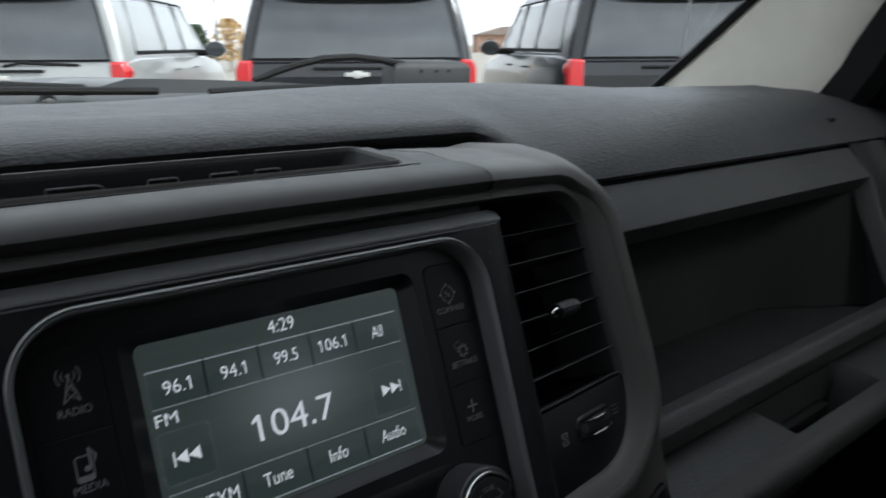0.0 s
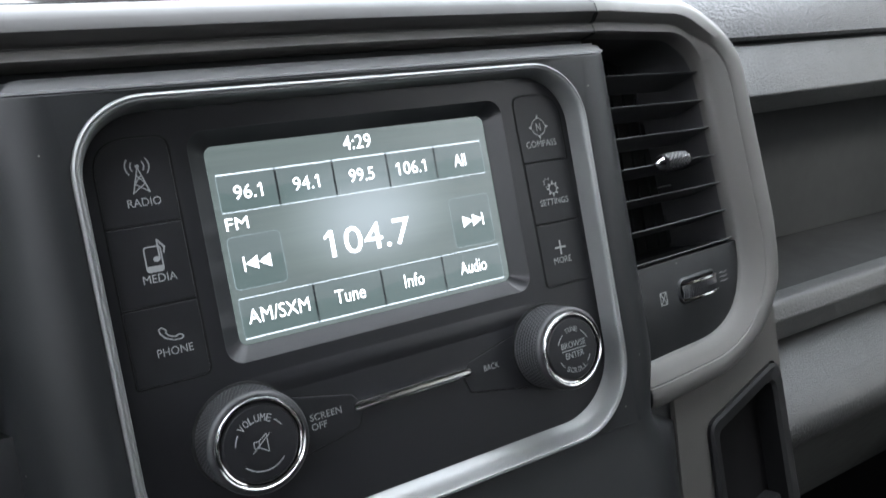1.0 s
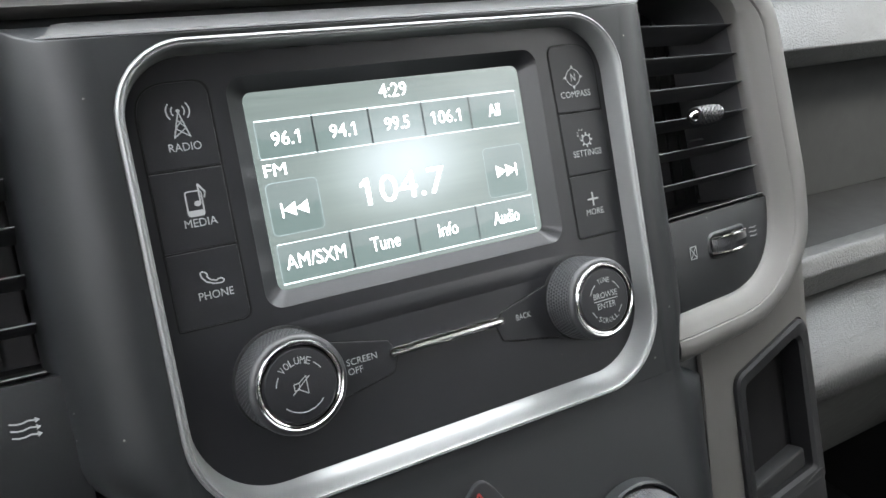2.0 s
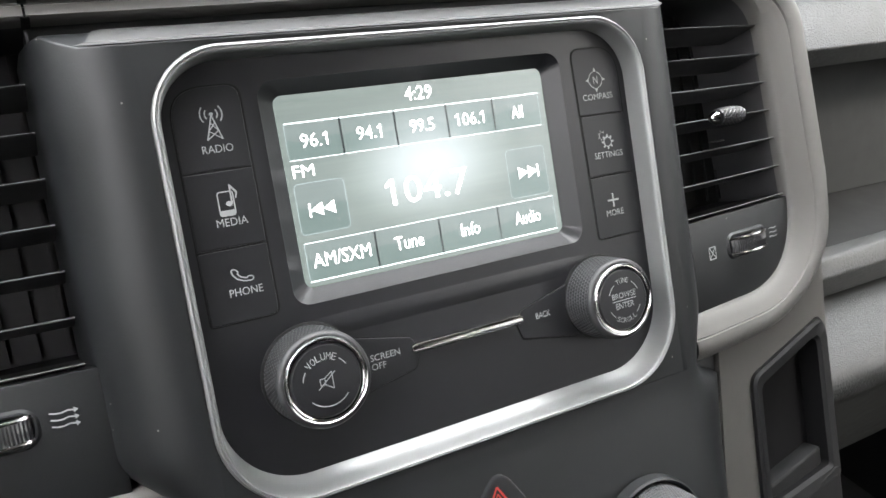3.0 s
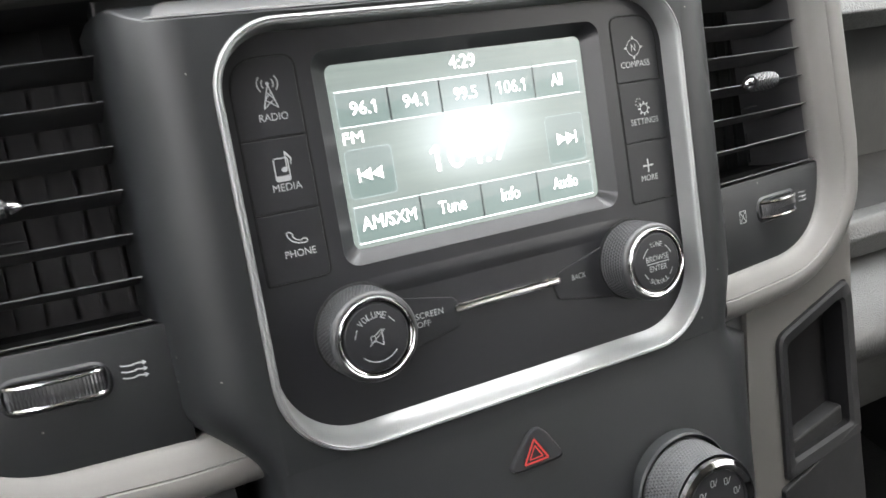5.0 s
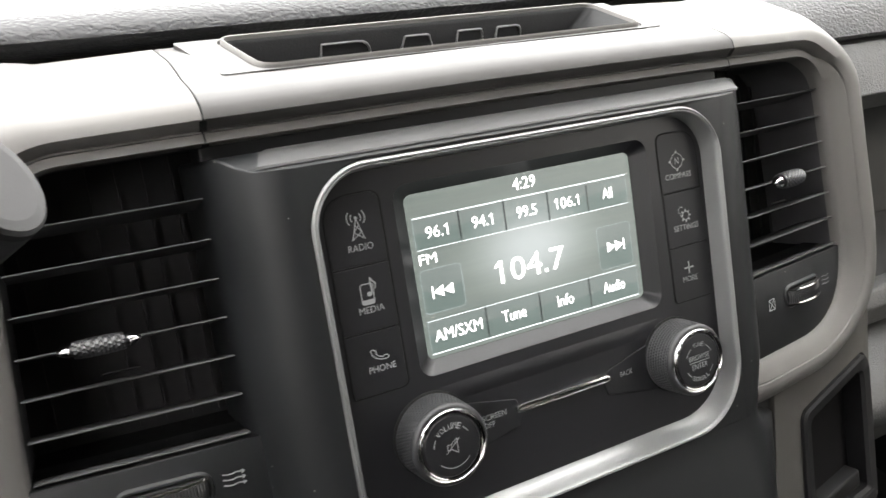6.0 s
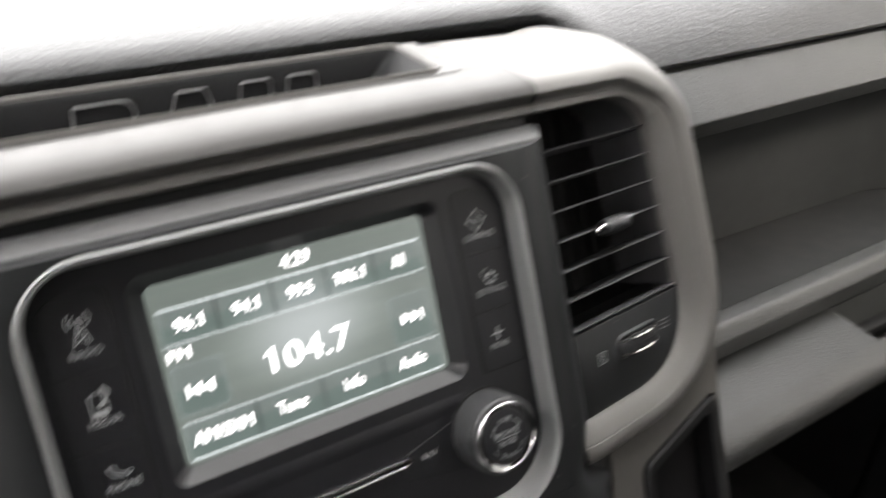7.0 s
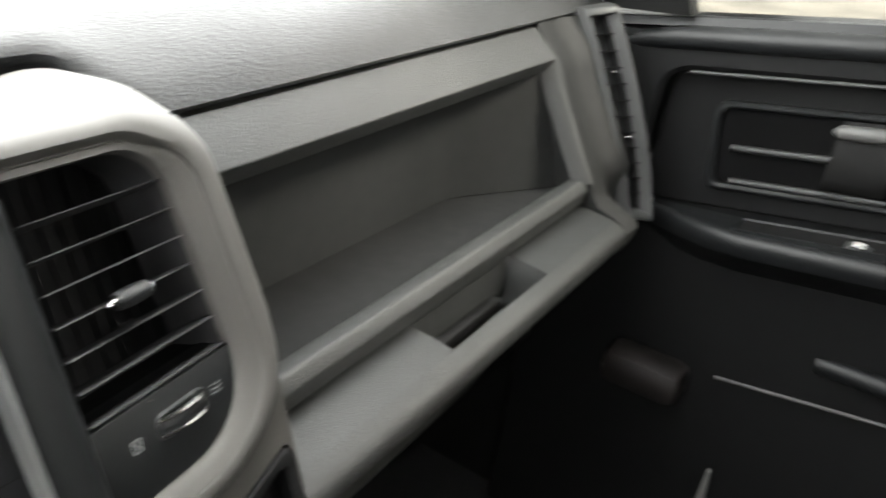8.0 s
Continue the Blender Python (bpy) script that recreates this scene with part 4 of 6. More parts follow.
    bm = loft([[w(x, 7.7, z) for x, z in slot], [w(x, 6.6, z) for x, z in inset(slot, 0.9)], [w(x, 6.6, z) for x, z in inset(slot, 1.5)], [w(x, 7.4, z) for x, z in inset(slot, 2.2)]])
    part("wheel_surround", bm, HOUSING, v)
    n = 26
    loops = []
    for x in np.linspace(cx - 14.5, cx + 14.5, 2 * n + 1):
        t = (x - cx) / 14.5
        bulge = 6.2 * math.sqrt(max(0, 1 - (t * 0.93) ** 2))
        rib = 0.35 * (len(loops) % 2)
        loops.append([w(x, 8.6 - bulge + rib, cz + 3.1), w(x, 8.0 - bulge + rib, cz), w(x, 8.6 - bulge + rib, cz - 3.1), w(x, 14, cz - 3.2), w(x, 14, cz + 3.2)])
    wh = part("thumb_wheel", loft(loops, True, True), KNURL, v, "ribbed black thumb wheel with chrome edges", 20)
    for dz in (3.7, -3.7):
        loops = []
        for x in np.linspace(cx - 15, cx + 15, 25):
            t = (x - cx) / 15
            bulge = 6.6 * math.sqrt(max(0, 1 - (t * 0.95) ** 2))
            loops.append([w(x, 8.4 - bulge, cz + dz + 0.6), w(x, 8.0 - bulge, cz + dz), w(x, 8.4 - bulge, cz + dz - 0.6), w(x, 12, cz + dz - 0.6), w(x, 12, cz + dz + 0.6)])
        part("wheel_edge", loft(loops, True, True), CHROME, wh, "chrome wheel edge")
    # printed marks: closed box on one side, air flow lines on the other
    def printed(bm):
        for vtx in bm.verts:
            vtx.co = Vector(w(*(c / MM for c in vtx.co))) * MM
        part("vent_print", bm, PRINT, v, "", 0)

    bm = bmesh.new()
    bx, fx = (141.6, 193.0) if sign > 0 else (183.0, 134.8)
    y = 7.35
    outline([(bx - 2.4, cz - 3.0), (bx + 2.4, cz - 3.0), (bx + 2.4, cz + 2.6), (bx - 2.4, cz + 2.6)], 0.5, y, bm)
    bar(bx - 2.4, cz - 3.0, bx + 2.4, cz + 2.6, 0.5, y, bm)
    bar(bx + 2.4, cz - 3.0, bx - 2.4, cz + 2.6, 0.5, y, bm)
    printed(bm)
    bm = bmesh.new()
    for k in (-2.1, 0, 2.1):
        pts = [(fx - 3.4 + 1.7 * i, cz + 0.6 + k + 0.3 * math.sin(i * 1.9)) for i in range(5)]
        for a, b in zip(pts, pts[1:]):
            bar(*a, *b, 0.5, y, bm)
        if sign < 0:
            e = pts[0]
            flat([(e[0], e[1] + 0.9), (e[0], e[1] - 0.9), (e[0] - 1.3, e[1])], y, bm)
    printed(bm)
    return v


air_vent(1, "black slatted air vent with thumb wheel beside the glovebox shelf", 148, 176, 1.3)
air_vent(-1, "black slatted air vent with thumb wheel beside the gear lever", 154.5, 181)

# ------------------------------------------------------------------ dashboard (world metres from here)
dash = thing("dashboard", "grey grained vinyl dashboard with an open shelf and glovebox", "dashboard")


def pad_profile(x):
    """Front edge to windshield, as (y, z) at one x."""
    ax = abs(x)
    k = smooth(0.198, 0.250, ax)
    sag = 0.05 * smooth(0.74, 0.92, x)
    low = 0.0035 * (1 - smooth(0.0, 0.17, x)) + 0.0015 * smooth(0.17, 0.33, x) + 0.0065 * smooth(0.33, 0.53, x) + 0.0055 * (1 - smooth(0.05, 0.30, x))
    side = [(0.110, 1.3238), (0.0945, 1.3247), (0.0933, 1.3275), (0.0985, 1.3345), (0.108, 1.3440), (0.124, 1.3560), (0.146, 1.3660), (0.170, 1.3725), (0.200, 1.3768)]
    mid_ = [(0.158, 1.3380), (0.146, 1.3430), (0.133, 1.3500), (0.1255, 1.3560), (0.1240, 1.3600), (0.1260, 1.3640), (0.1330, 1.3675), (0.170, 1.3735), (0.200, 1.3768)]
    rows = [(a[0] * (1 - k) + b[0] * k, a[1] * (1 - k) + b[1] * k) for a, b in zip(mid_, side)]
    rows += [(0.235, 1.3775), (0.27, 1.3745), (0.31, 1.3690), (0.35, 1.3610), (0.40, 1.3500), (0.47, 1.3330), (0.56, 1.3150)]
    back = 1.0 - 0.45 * smooth(0.3, 0.95, ax)
    return [(y if y < 0.2 else 0.2 + (y - 0.2) * back, z - sag * smooth(0.10, 0.2, y) - low * smooth(0.15, 0.205, y)) for y, z in rows]


xs = [-0.95 + 0.025 * i for i in range(28)] + [-0.25 + 0.0085 * i for i in range(60)] + [0.26 + 0.02 * i for i in range(32)]
bm = loft([[(x, y, z) for y, z in pad_profile(x)] for x in xs], closed=False, scale=1.0)
part("dash_pad", bm, LEATHER, dash, "grained dark vinyl dash top pad")


def run(profile, x0, x1, mat, name, label="", closed=True, caps=True, bm=None):
    """A part of one (y, z) profile along the dashboard."""
    b = loft([[(x, y, z) for y, z in profile] for x in (x0, x1)], caps, caps, closed, bm, 1.0)
    return part(name, b, mat, dash, label) if bm is None else b


# upper strip of the fascia
run(fillet([(0.120, 1.3190), (0.0935, 1.3216), (0.0665, 1.2970), (0.0735, 1.2835), (0.120, 1.2820)], [0, 0.0015, 0.002, 0.002, 0], 4), 0.228, 0.700, FASCIA, "fascia_strip", "fine-grained grey fascia strip")
run([(0.104, 1.3160), (0.104, 1.3260), (0.125, 1.3260), (0.125, 1.3160)], 0.258, 0.700, VENT, "pad_seam")
# shelf: back and floor coloured darker for its shade, slanted end wall
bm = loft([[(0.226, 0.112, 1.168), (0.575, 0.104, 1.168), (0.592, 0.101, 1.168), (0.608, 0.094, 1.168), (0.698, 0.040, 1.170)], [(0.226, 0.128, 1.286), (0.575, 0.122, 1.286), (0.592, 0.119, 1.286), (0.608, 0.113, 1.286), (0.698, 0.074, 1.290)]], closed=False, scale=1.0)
part("shelf_back", bm, SHELFSHADE, dash)
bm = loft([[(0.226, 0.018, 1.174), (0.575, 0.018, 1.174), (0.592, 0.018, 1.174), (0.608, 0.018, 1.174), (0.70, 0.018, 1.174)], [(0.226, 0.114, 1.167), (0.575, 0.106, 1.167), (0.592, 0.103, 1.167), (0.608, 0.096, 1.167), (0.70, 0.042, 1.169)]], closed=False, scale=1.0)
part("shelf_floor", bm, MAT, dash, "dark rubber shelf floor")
run(fillet([(0.030, 1.1720), (0.026, 1.1840), (0.012, 1.1865), (0.0055, 1.1770), (0.009, 1.1600), (0.028, 1.1570)], [0, 0.004, 0.005, 0.004, 0.002, 0], 5), 0.224, 0.6995, FASCIA, "shelf_lip", "rounded grey lip of the open shelf")
run([(0.030, 1.164), (0.030, 1.145), (0.060, 1.145), (0.060, 1.164)], 0.224, 0.72, DARK, "lip_gap")

# end panel beside the shelf, up to the side vent
def end_profile(x):
    rows = [(0.0935, 1.3250), (0.0680, 1.2970), (0.0595, 1.2800), (0.0500, 1.2600), (0.0360, 1.2380), (0.0230, 1.2150), (0.0120, 1.1980), (0.0030, 1.1830), (-0.0015, 1.1720), (-0.0090, 1.1625), (-0.0270, 1.1565), (-0.0395, 1.1515), (-0.0450, 1.1440), (-0.0435, 1.1330), (-0.0380, 1.1200)]
    swell = smooth(0.745, 0.780, x)
    tuck = smooth(0.732, 0.752, x)  # the nose ends short of the door
    return [(x, y + (0.004 * smooth(0.703, 0.740, x) + -0.008 * swell) * smooth(1.140, 1.185, z) + tuck * max(0.0, 0.004 - y) * smooth(1.190, 1.158, z), z) for y, z in rows]


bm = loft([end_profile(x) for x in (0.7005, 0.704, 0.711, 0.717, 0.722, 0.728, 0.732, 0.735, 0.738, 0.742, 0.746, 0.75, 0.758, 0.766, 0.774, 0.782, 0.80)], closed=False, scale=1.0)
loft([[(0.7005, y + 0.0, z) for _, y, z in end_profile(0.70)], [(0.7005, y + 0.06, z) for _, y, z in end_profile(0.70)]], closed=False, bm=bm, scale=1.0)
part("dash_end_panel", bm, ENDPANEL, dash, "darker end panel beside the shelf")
# chamfered rim down the shelf's end
rim_ = [(0.0690, 1.2975), (0.0595, 1.2800), (0.0500, 1.2600), (0.0360, 1.2380), (0.0230, 1.2150), (0.0100, 1.1945), (0.0040, 1.1840)]
bm = loft([[(x, y + d, z) for x, d in ((0.688, 0.016), (0.6895, 0.0135), (0.698, 0.001), (0.7005, -0.0012), (0.704, -0.0012), (0.706, 0.002))] for y, z in rim_], closed=False, scale=1.0)
part("shelf_rim", bm, FASCIA, dash)

# glovebox door: sloped top with a grip pocket, rolled edge, face running down
roll = [(-0.0280, 1.1548), (-0.0365, 1.1525), (-0.0420, 1.1483), (-0.0446, 1.1425), (-0.0444, 1.1355), (-0.0390, 1.1250), (-0.0240, 1.1120), (0.0000, 1.0850), (0.0300, 1.0300), (0.0650, 0.9500), (0.10, 0.87)]


def glove_rows(x):
    pocket_ = smooth(0.396, 0.404, x) * (1 - smooth(0.535, 0.548, x))
    d = pocket_
    rows = [(0.028, 1.1500), (0.0120, 1.1570 - 0.002 * d), (0.006, 1.1585 - 0.046 * d), (-0.012, 1.1570 - 0.050 * d), (-0.025 - 0.001 * d, 1.1556 - 0.040 * d), (-0.0285, 1.1550 - 0.004 * d)]
    return rows + roll


gx = [0.224, 0.30, 0.39, 0.396, 0.398, 0.400, 0.402, 0.404, 0.41, 0.47, 0.53, 0.535, 0.538, 0.541, 0.544, 0.548, 0.56, 0.65, 0.699]
bm = loft([[(x, y, z) for y, z in glove_rows(x)] for x in gx], closed=False, scale=1.0)
glove = part("glovebox_door", bm, GLOVE, dash, "shaded grey glovebox door with a recessed grip")
bm = box(0.470, 0.002, 1.126, 0.100, 0.010, 0.012, 0.002)
part("glovebox_latch", bm, DARK, glove, "dark latch in the grip recess")
# lower dash and driver side, closing the cabin forward
run([(0.10, 0.87), (0.30, 0.70), (0.40, 0.545), (0.55, 0.545), (0.55, 1.25), (0.13, 1.28), (0.12, 1.00)], -0.92, 0.90, DARK, "lower_dash")
run([(0.094, 1.3220), (0.060, 1.2900), (0.030, 1.2000), (-0.010, 1.1500), (-0.020, 1.0500), (0.06, 0.90), (0.12, 0.90), (0.12, 1.32)], -0.92, -0.246, DARK, "driver_fascia")
run([(0.030, 1.19), (0.0, 1.06), (0.02, 0.80), (0.12, 0.80), (0.11, 1.19)], -0.24, 0.236, DARK, "lower_filler")
run([(0.098, 1.336), (0.098, 1.342), (0.165, 1.342), (0.165, 1.336)], -0.24, 0.24, SEAL, "tray_gap")
# small clip on the pad near the pillar
part("pad_clip", box(0.690, 0.112, 1.3475, 0.010, 0.006, 0.004, 0.001), DARK, dash)

# top tray behind the trim crown
tray = thing("dash_tray", "shallow dark tray behind the silver trim with raised blocks", "tray")
deck = lambda q, dz=0.0: [(x, y, 1.3613 - 0.030 * (y - 0.053) + dz) for x, y in q]
T_OUT = fillet([(-0.1075, 0.0530), (0.1000, 0.0530), (0.1070, 0.1052), (-0.1150, 0.1052)], 0.002, 6)
T_OPEN = ccw(fillet([(-0.0915, 0.0562), (0.0905, 0.0576), (0.0945, 0.1020), (-0.0965, 0.1020)], [0.008, 0.005, 0.006, 0.006], 6))
T_FLOOR = ccw(fillet([(-0.0760, 0.0630), (0.0660, 0.0630), (0.0680, 0.0982), (-0.0780, 0.0982)], [0.008, 0.006, 0.006, 0.006], 6))
bm = loft([deck(T_OUT, -0.004), deck(T_OUT), deck(inset(T_OPEN, -0.0026)), deck(inset(T_OPEN, -0.0022), -0.0012)], scale=1.0)
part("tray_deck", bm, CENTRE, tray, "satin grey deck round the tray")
bm = loft([deck(inset(T_OPEN, -0.0022), -0.0014), deck(inset(T_OPEN, -0.0015), -0.0013), deck(inset(T_OPEN, -0.0013), 0.0010), deck(inset(T_OPEN, -0.0008), 0.0017), deck(inset(T_OPEN, -0.0002), 0.0014), deck(T_OPEN, -0.0003)], scale=1.0)
part("tray_rim", bm, SILVER, tray, "thin raised grey rim of the tray")
bm = loft([deck(T_OPEN, -0.0003), deck(inset(T_OPEN, 0.0015), -0.002), [(x, y, 1.3335) for x, y in T_FLOOR]], False, True, scale=1.0)
part("tray_well", bm, DARK, tray)
for x0, x1, slant, cutc in ((-0.055, -0.029, 0.0, 0.006), (-0.019, 0.006, 0.005, 0.002), (0.013, 0.031, 0.001, 0.002), (0.035, 0.053, 0.001, 0.003)):
    poly = ccw(fillet([(x1 - slant, 1.3548), (x0 + slant + 0.002, 1.3548), (x0, 1.336), (x1, 1.336)], [cutc, 0.001, 0, 0], 4))
    back_ = lambda q, d: [(x, 0.0982 + 0.0027 * (z - 1.3335) / 0.0241 - d, z) for x, z in q]
    bm = loft([back_(poly, -0.001), back_(poly, 0.0008), back_(inset(poly, 0.0003), 0.0012), back_(inset(poly, 0.0007), 0.0012), back_(inset(poly, 0.0010), 0.0002)], True, True, scale=1.0)
    # the narrow edge faces take the paler glint colour
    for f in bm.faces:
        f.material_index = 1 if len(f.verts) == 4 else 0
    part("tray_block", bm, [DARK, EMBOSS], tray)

# ------------------------------------------------------------------ side vent at the passenger end
sv = thing("side_air_vent", "tall narrow air vent with grey frame at dash end", "air vent")


def sv_pt(u, t, d=0.0):
    """u: 0..1 across, t: 0 top .. 1 foot, d: depth behind the face."""
    bow = math.sin(t * math.pi)
    a = Vector((0.780, 0.081 - 0.101 * t - 0.004 * bow, 1.334 - 0.208 * t))
    b = Vector((0.815 - 0.006 * max(0.0, t - 0.85) / 0.15, 0.060 - 0.098 * t - 0.009 * bow, 1.340 - 0.220 * t))
    p = a + (b - a) * u
    return (p.x, p.y + d, p.z)


def sv_loop(m, d):
    n = 12
    left = [sv_pt(m * 0.85, m * 0.30 + (1 - 0.6 * m) * i / n, d) for i in range(n + 1)]
    right = [sv_pt(1 - m, m * 0.30 + (1 - 0.6 * m) * i / n, d) for i in range(n + 1)]
    return left + right[::-1]


bm = loft([sv_loop(0.0, 0.010), sv_loop(0.0, 0.001), sv_loop(0.025, -0.0025), sv_loop(0.06, -0.0035), sv_loop(0.10, -0.0025), sv_loop(0.135, 0.001), sv_loop(0.15, 0.03)], False, True, scale=1.0)
part("vent_frame", bm, VENTFRAME, sv)
bm = loft([sv_loop(0.146, 0.028), sv_loop(0.146, 0.010)], True, False, scale=1.0)
part("vent_cavity", bm, DARK, sv)
for k in range(11):
    t = 0.13 + 0.074 * k
    a, b = Vector(sv_pt(0.12, t, 0.007)), Vector(sv_pt(0.86, t, 0.007))
    loops = [[tuple(p + Vector((0, dy, dz))) for dy, dz in ((0, 0.0008), (0, -0.0008), (0.016, -0.006), (0.016, -0.0045))] for p in (a, b)]
    part("vent_slat", loft(loops, True, True, scale=1.0), DARK, sv)
for t in (0.285, 0.585):
    p = sv_pt(0.42, t, 0.0)
    part("vent_tab", tube([(p[0] - 0.006, p[1], p[2]), (p[0] - 0.003, p[1] - 0.003, p[2]), (p[0] + 0.003, p[1] - 0.003, p[2]), (p[0] + 0.006, p[1], p[2])], [0.001, 0.0026, 0.0026, 0.001], 8), CHROME, sv, "small chrome vent tab")

# ------------------------------------------------------------------ gear lever end
lever = thing("gear_lever", "dark column gear lever with grey end cap", "gear lever", PANEL)
lm = look((-184, -66, 60), (-184 - 60, -66 + 62, 60 - 48))
shape = lambda r, h: [tuple(lm @ Vector((r * math.cos(a), r * 1.25 * math.sin(a), h))) for a in np.linspace(0, 2 * math.pi, 28, endpoint=False)]
part("lever_grip", loft([shape(7, -60), shape(9, -40), shape(11.5, -16), shape(12.2, -4), shape(12.0, -0.6)], True, True), RUBBER, lever)
part("lever_cap", loft([shape(12.3, -1.5), shape(12.3, 0.6), shape(11.6, 1.6), shape(9.5, 2.0)], True, True), LEVERCAP, lever, "grey lever end cap")

# ------------------------------------------------------------------ passenger door
door = thing("passenger_door", "black moulded truck door panel with armrest and handle", "door", kind="structure")
DX = 0.885
SL = 0.17


def dpt(y, z, d=0.0):
    """A place on the door's inner face: y along the truck, z level (before the belt's slope), d out of the panel into the cabin."""
    return (DX - d, y, z + SL * -y)


def door_plate(poly, d0, d1, bevel=0.004):
    poly = ccw(poly)
    loops = [[dpt(y, z, d) for y, z in (inset(poly, i) if i else poly)] for i, d in ((0, d0), (0, d1 - bevel), (bevel * 0.3, d1 - bevel * 0.3), (bevel, d1))]
    return loft(loops, True, True, scale=1.0)


def door_frame(outer, inner, d0, d1, e=0.004):
    loops = [[dpt(y, z, d) for y, z in q] for q, d in ((outer, d0), (outer, d1 - e), (inset(outer, e), d1), (inset(inner, -e), d1), (inner, d1 - e), (inner, d0))]
    return loft(loops, scale=1.0)


big = fillet([(0.12, 1.318), (-1.05, 1.318), (-1.05, 0.33), (0.12, 0.50)], 0.012, 9)
rec = fillet([(0.006, 1.276), (-0.62, 1.272), (-0.62, 1.108), (0.010, 1.108)], [0.03, 0.02, 0.02, 0.03], 9)
bm = door_frame(ccw(big), ccw(rec), -0.03, 0.012, 0.006)
part("upper_panel", bm, DARK, door)
bm = door_plate(rec, -0.035, -0.022)
part("inset_panel", bm, DARK, door)
part("inset_edge", tube([dpt(-0.02, 1.274, 0.009), dpt(-0.3, 1.274, 0.010), dpt(-0.62, 1.274, 0.010)], 0.0022, 8), FASCIA, door)
bm = loft([[(0.86, 0.27, 1.31), (0.875, -0.005, 1.335), (0.865, 0.02, 1.40), (0.80, 0.12, 1.62), (0.78, 0.16, 1.62)], [(0.90, 0.27, 1.31), (0.905, -0.005, 1.335), (0.895, 0.02, 1.40), (0.84, 0.12, 1.62), (0.82, 0.16, 1.62)]], True, True, scale=1.0)
part("mirror_sail", bm, SEAL, door, "black mirror sail panel")
# belt roll and outer sill
bm = tube([dpt(0.06, 1.305, 0.004), dpt(0.0, 1.312, 0.012), dpt(-0.3, 1.312, 0.014), dpt(-1.05, 1.312, 0.014)], [0.008, 0.013, 0.013, 0.013], 14)
part("belt_roll", bm, HOUSING, door, "soft black roll along the window sill")
bm = loft([[dpt(y, z, d) for z, d in ((1.322, 0.0), (1.332, -0.004), (1.335, -0.03), (1.332, -0.06), (1.25, -0.06))] for y in (0.25, -1.05)], closed=False, scale=1.0)
part("window_sill", bm, HOUSING, door)
# handle recess with bars and lever
hrec = fillet([(-0.060, 1.232), (-0.42, 1.232), (-0.42, 1.142), (-0.072, 1.142)], 0.012, 6)
part("handle_bezel", door_frame(ccw(fillet([(-0.052, 1.240), (-0.43, 1.240), (-0.43, 1.134), (-0.064, 1.134)], 0.014, 6)), ccw(hrec), -0.03, -0.012, 0.003), HOUSING, door)
part("handle_recess", door_plate(hrec, -0.036, -0.021, 0.001), RECESS, door)
for z, y0 in ((1.186, -0.082), (1.146, -0.090)):
    part("handle_bar", tube([dpt(y0, z, -0.017), dpt(-0.25, z, -0.015), dpt(-0.42, z, -0.015)], 0.0042, 10), FASCIA, door)
hl = part("door_handle", loft([[dpt(y, z, d) for y, z, d in (((-0.185) - 0.030 * (1 - math.cos(a)), 1.192 + 0.040 * math.sin(b), -0.012 + 0.016 * math.cos(b)) for b in np.linspace(-1.5, 1.5, 8))] for a in np.linspace(0, math.pi, 8)], closed=False, scale=1.0), SEAL, door, "dark pull handle")
part("handle_cap", tube([dpt(-0.180, 1.222, 0.000), dpt(-0.186, 1.223, 0.004), dpt(-0.210, 1.223, 0.006), dpt(-0.230, 1.223, 0.004), dpt(-0.236, 1.222, 0.0)], [0.003, 0.0075, 0.0085, 0.0075, 0.003], 12), CAPGREY, hl, "pale grey handle end")
# armrest with switch tray
arm = [(0.00, 1.108), (-0.03, 1.106), (-0.06, 1.104), (-0.09, 1.102), (-0.13, 1.100), (-0.30, 1.095), (-0.70, 1.092), (-1.0, 1.092)]
loops, under = [], []
for y, z in arm:
    k = smooth(0.02, -0.13, y)
    w_ = 0.006 + 0.056 * k
    loops.append([dpt(y, z + zz, w_ * dd) for zz, dd in ((0.009, 0.0), (0.009, 0.10), (0.009, 0.45), (0.009, 0.80), (0.0075, 0.91), (0.0035, 0.975), (-0.003, 1.0), (-0.010, 0.985), (-0.018, 0.92), (-0.020, 0.0))])
    under.append([dpt(y, z + zz, w_ * dd) for zz, dd in ((-0.017, 0.0), (-0.017, 0.90), (-0.026, 0.62), (-0.045, 0.30), (-0.07, 0.0))])
part("armrest", loft(loops, True, True, scale=1.0), HOUSING, door, "black padded armrest")
part("armrest_base", loft(under, True, True, scale=1.0), DARK, door)
sw = ccw(fillet([(-0.118, 0.049), (-0.60, 0.049), (-0.60, 0.005), (-0.118, 0.005)], 0.008, 5))
bm = loft([[(DX - d, y, 1.1080 + SL * -y + (-0.006, 0.0042, 0.0042, 0.0022)[k]) for y, d in q] for k, q in ((0, sw), (1, sw), (2, inset(sw, 0.003)), (3, inset(sw, 0.005)))], False, True, scale=1.0)
for f in bm.faces:
    f.material_index = 1 if len(f.verts) > 4 else 0
part("switch_tray", bm, [HOUSING, SEAL], door)
bm = box(DX - 0.036, -0.245, 1.108 + SL * 0.245, 0.020, 0.030, 0.008, 0.003)
part("window_switch", bm, FASCIA, door, "grey window switch with a pale tip")
part("switch_tip", box(DX - 0.036, -0.243, 1.1135 + SL * 0.243, 0.010, 0.012, 0.004, 0.0015), PALE, door)
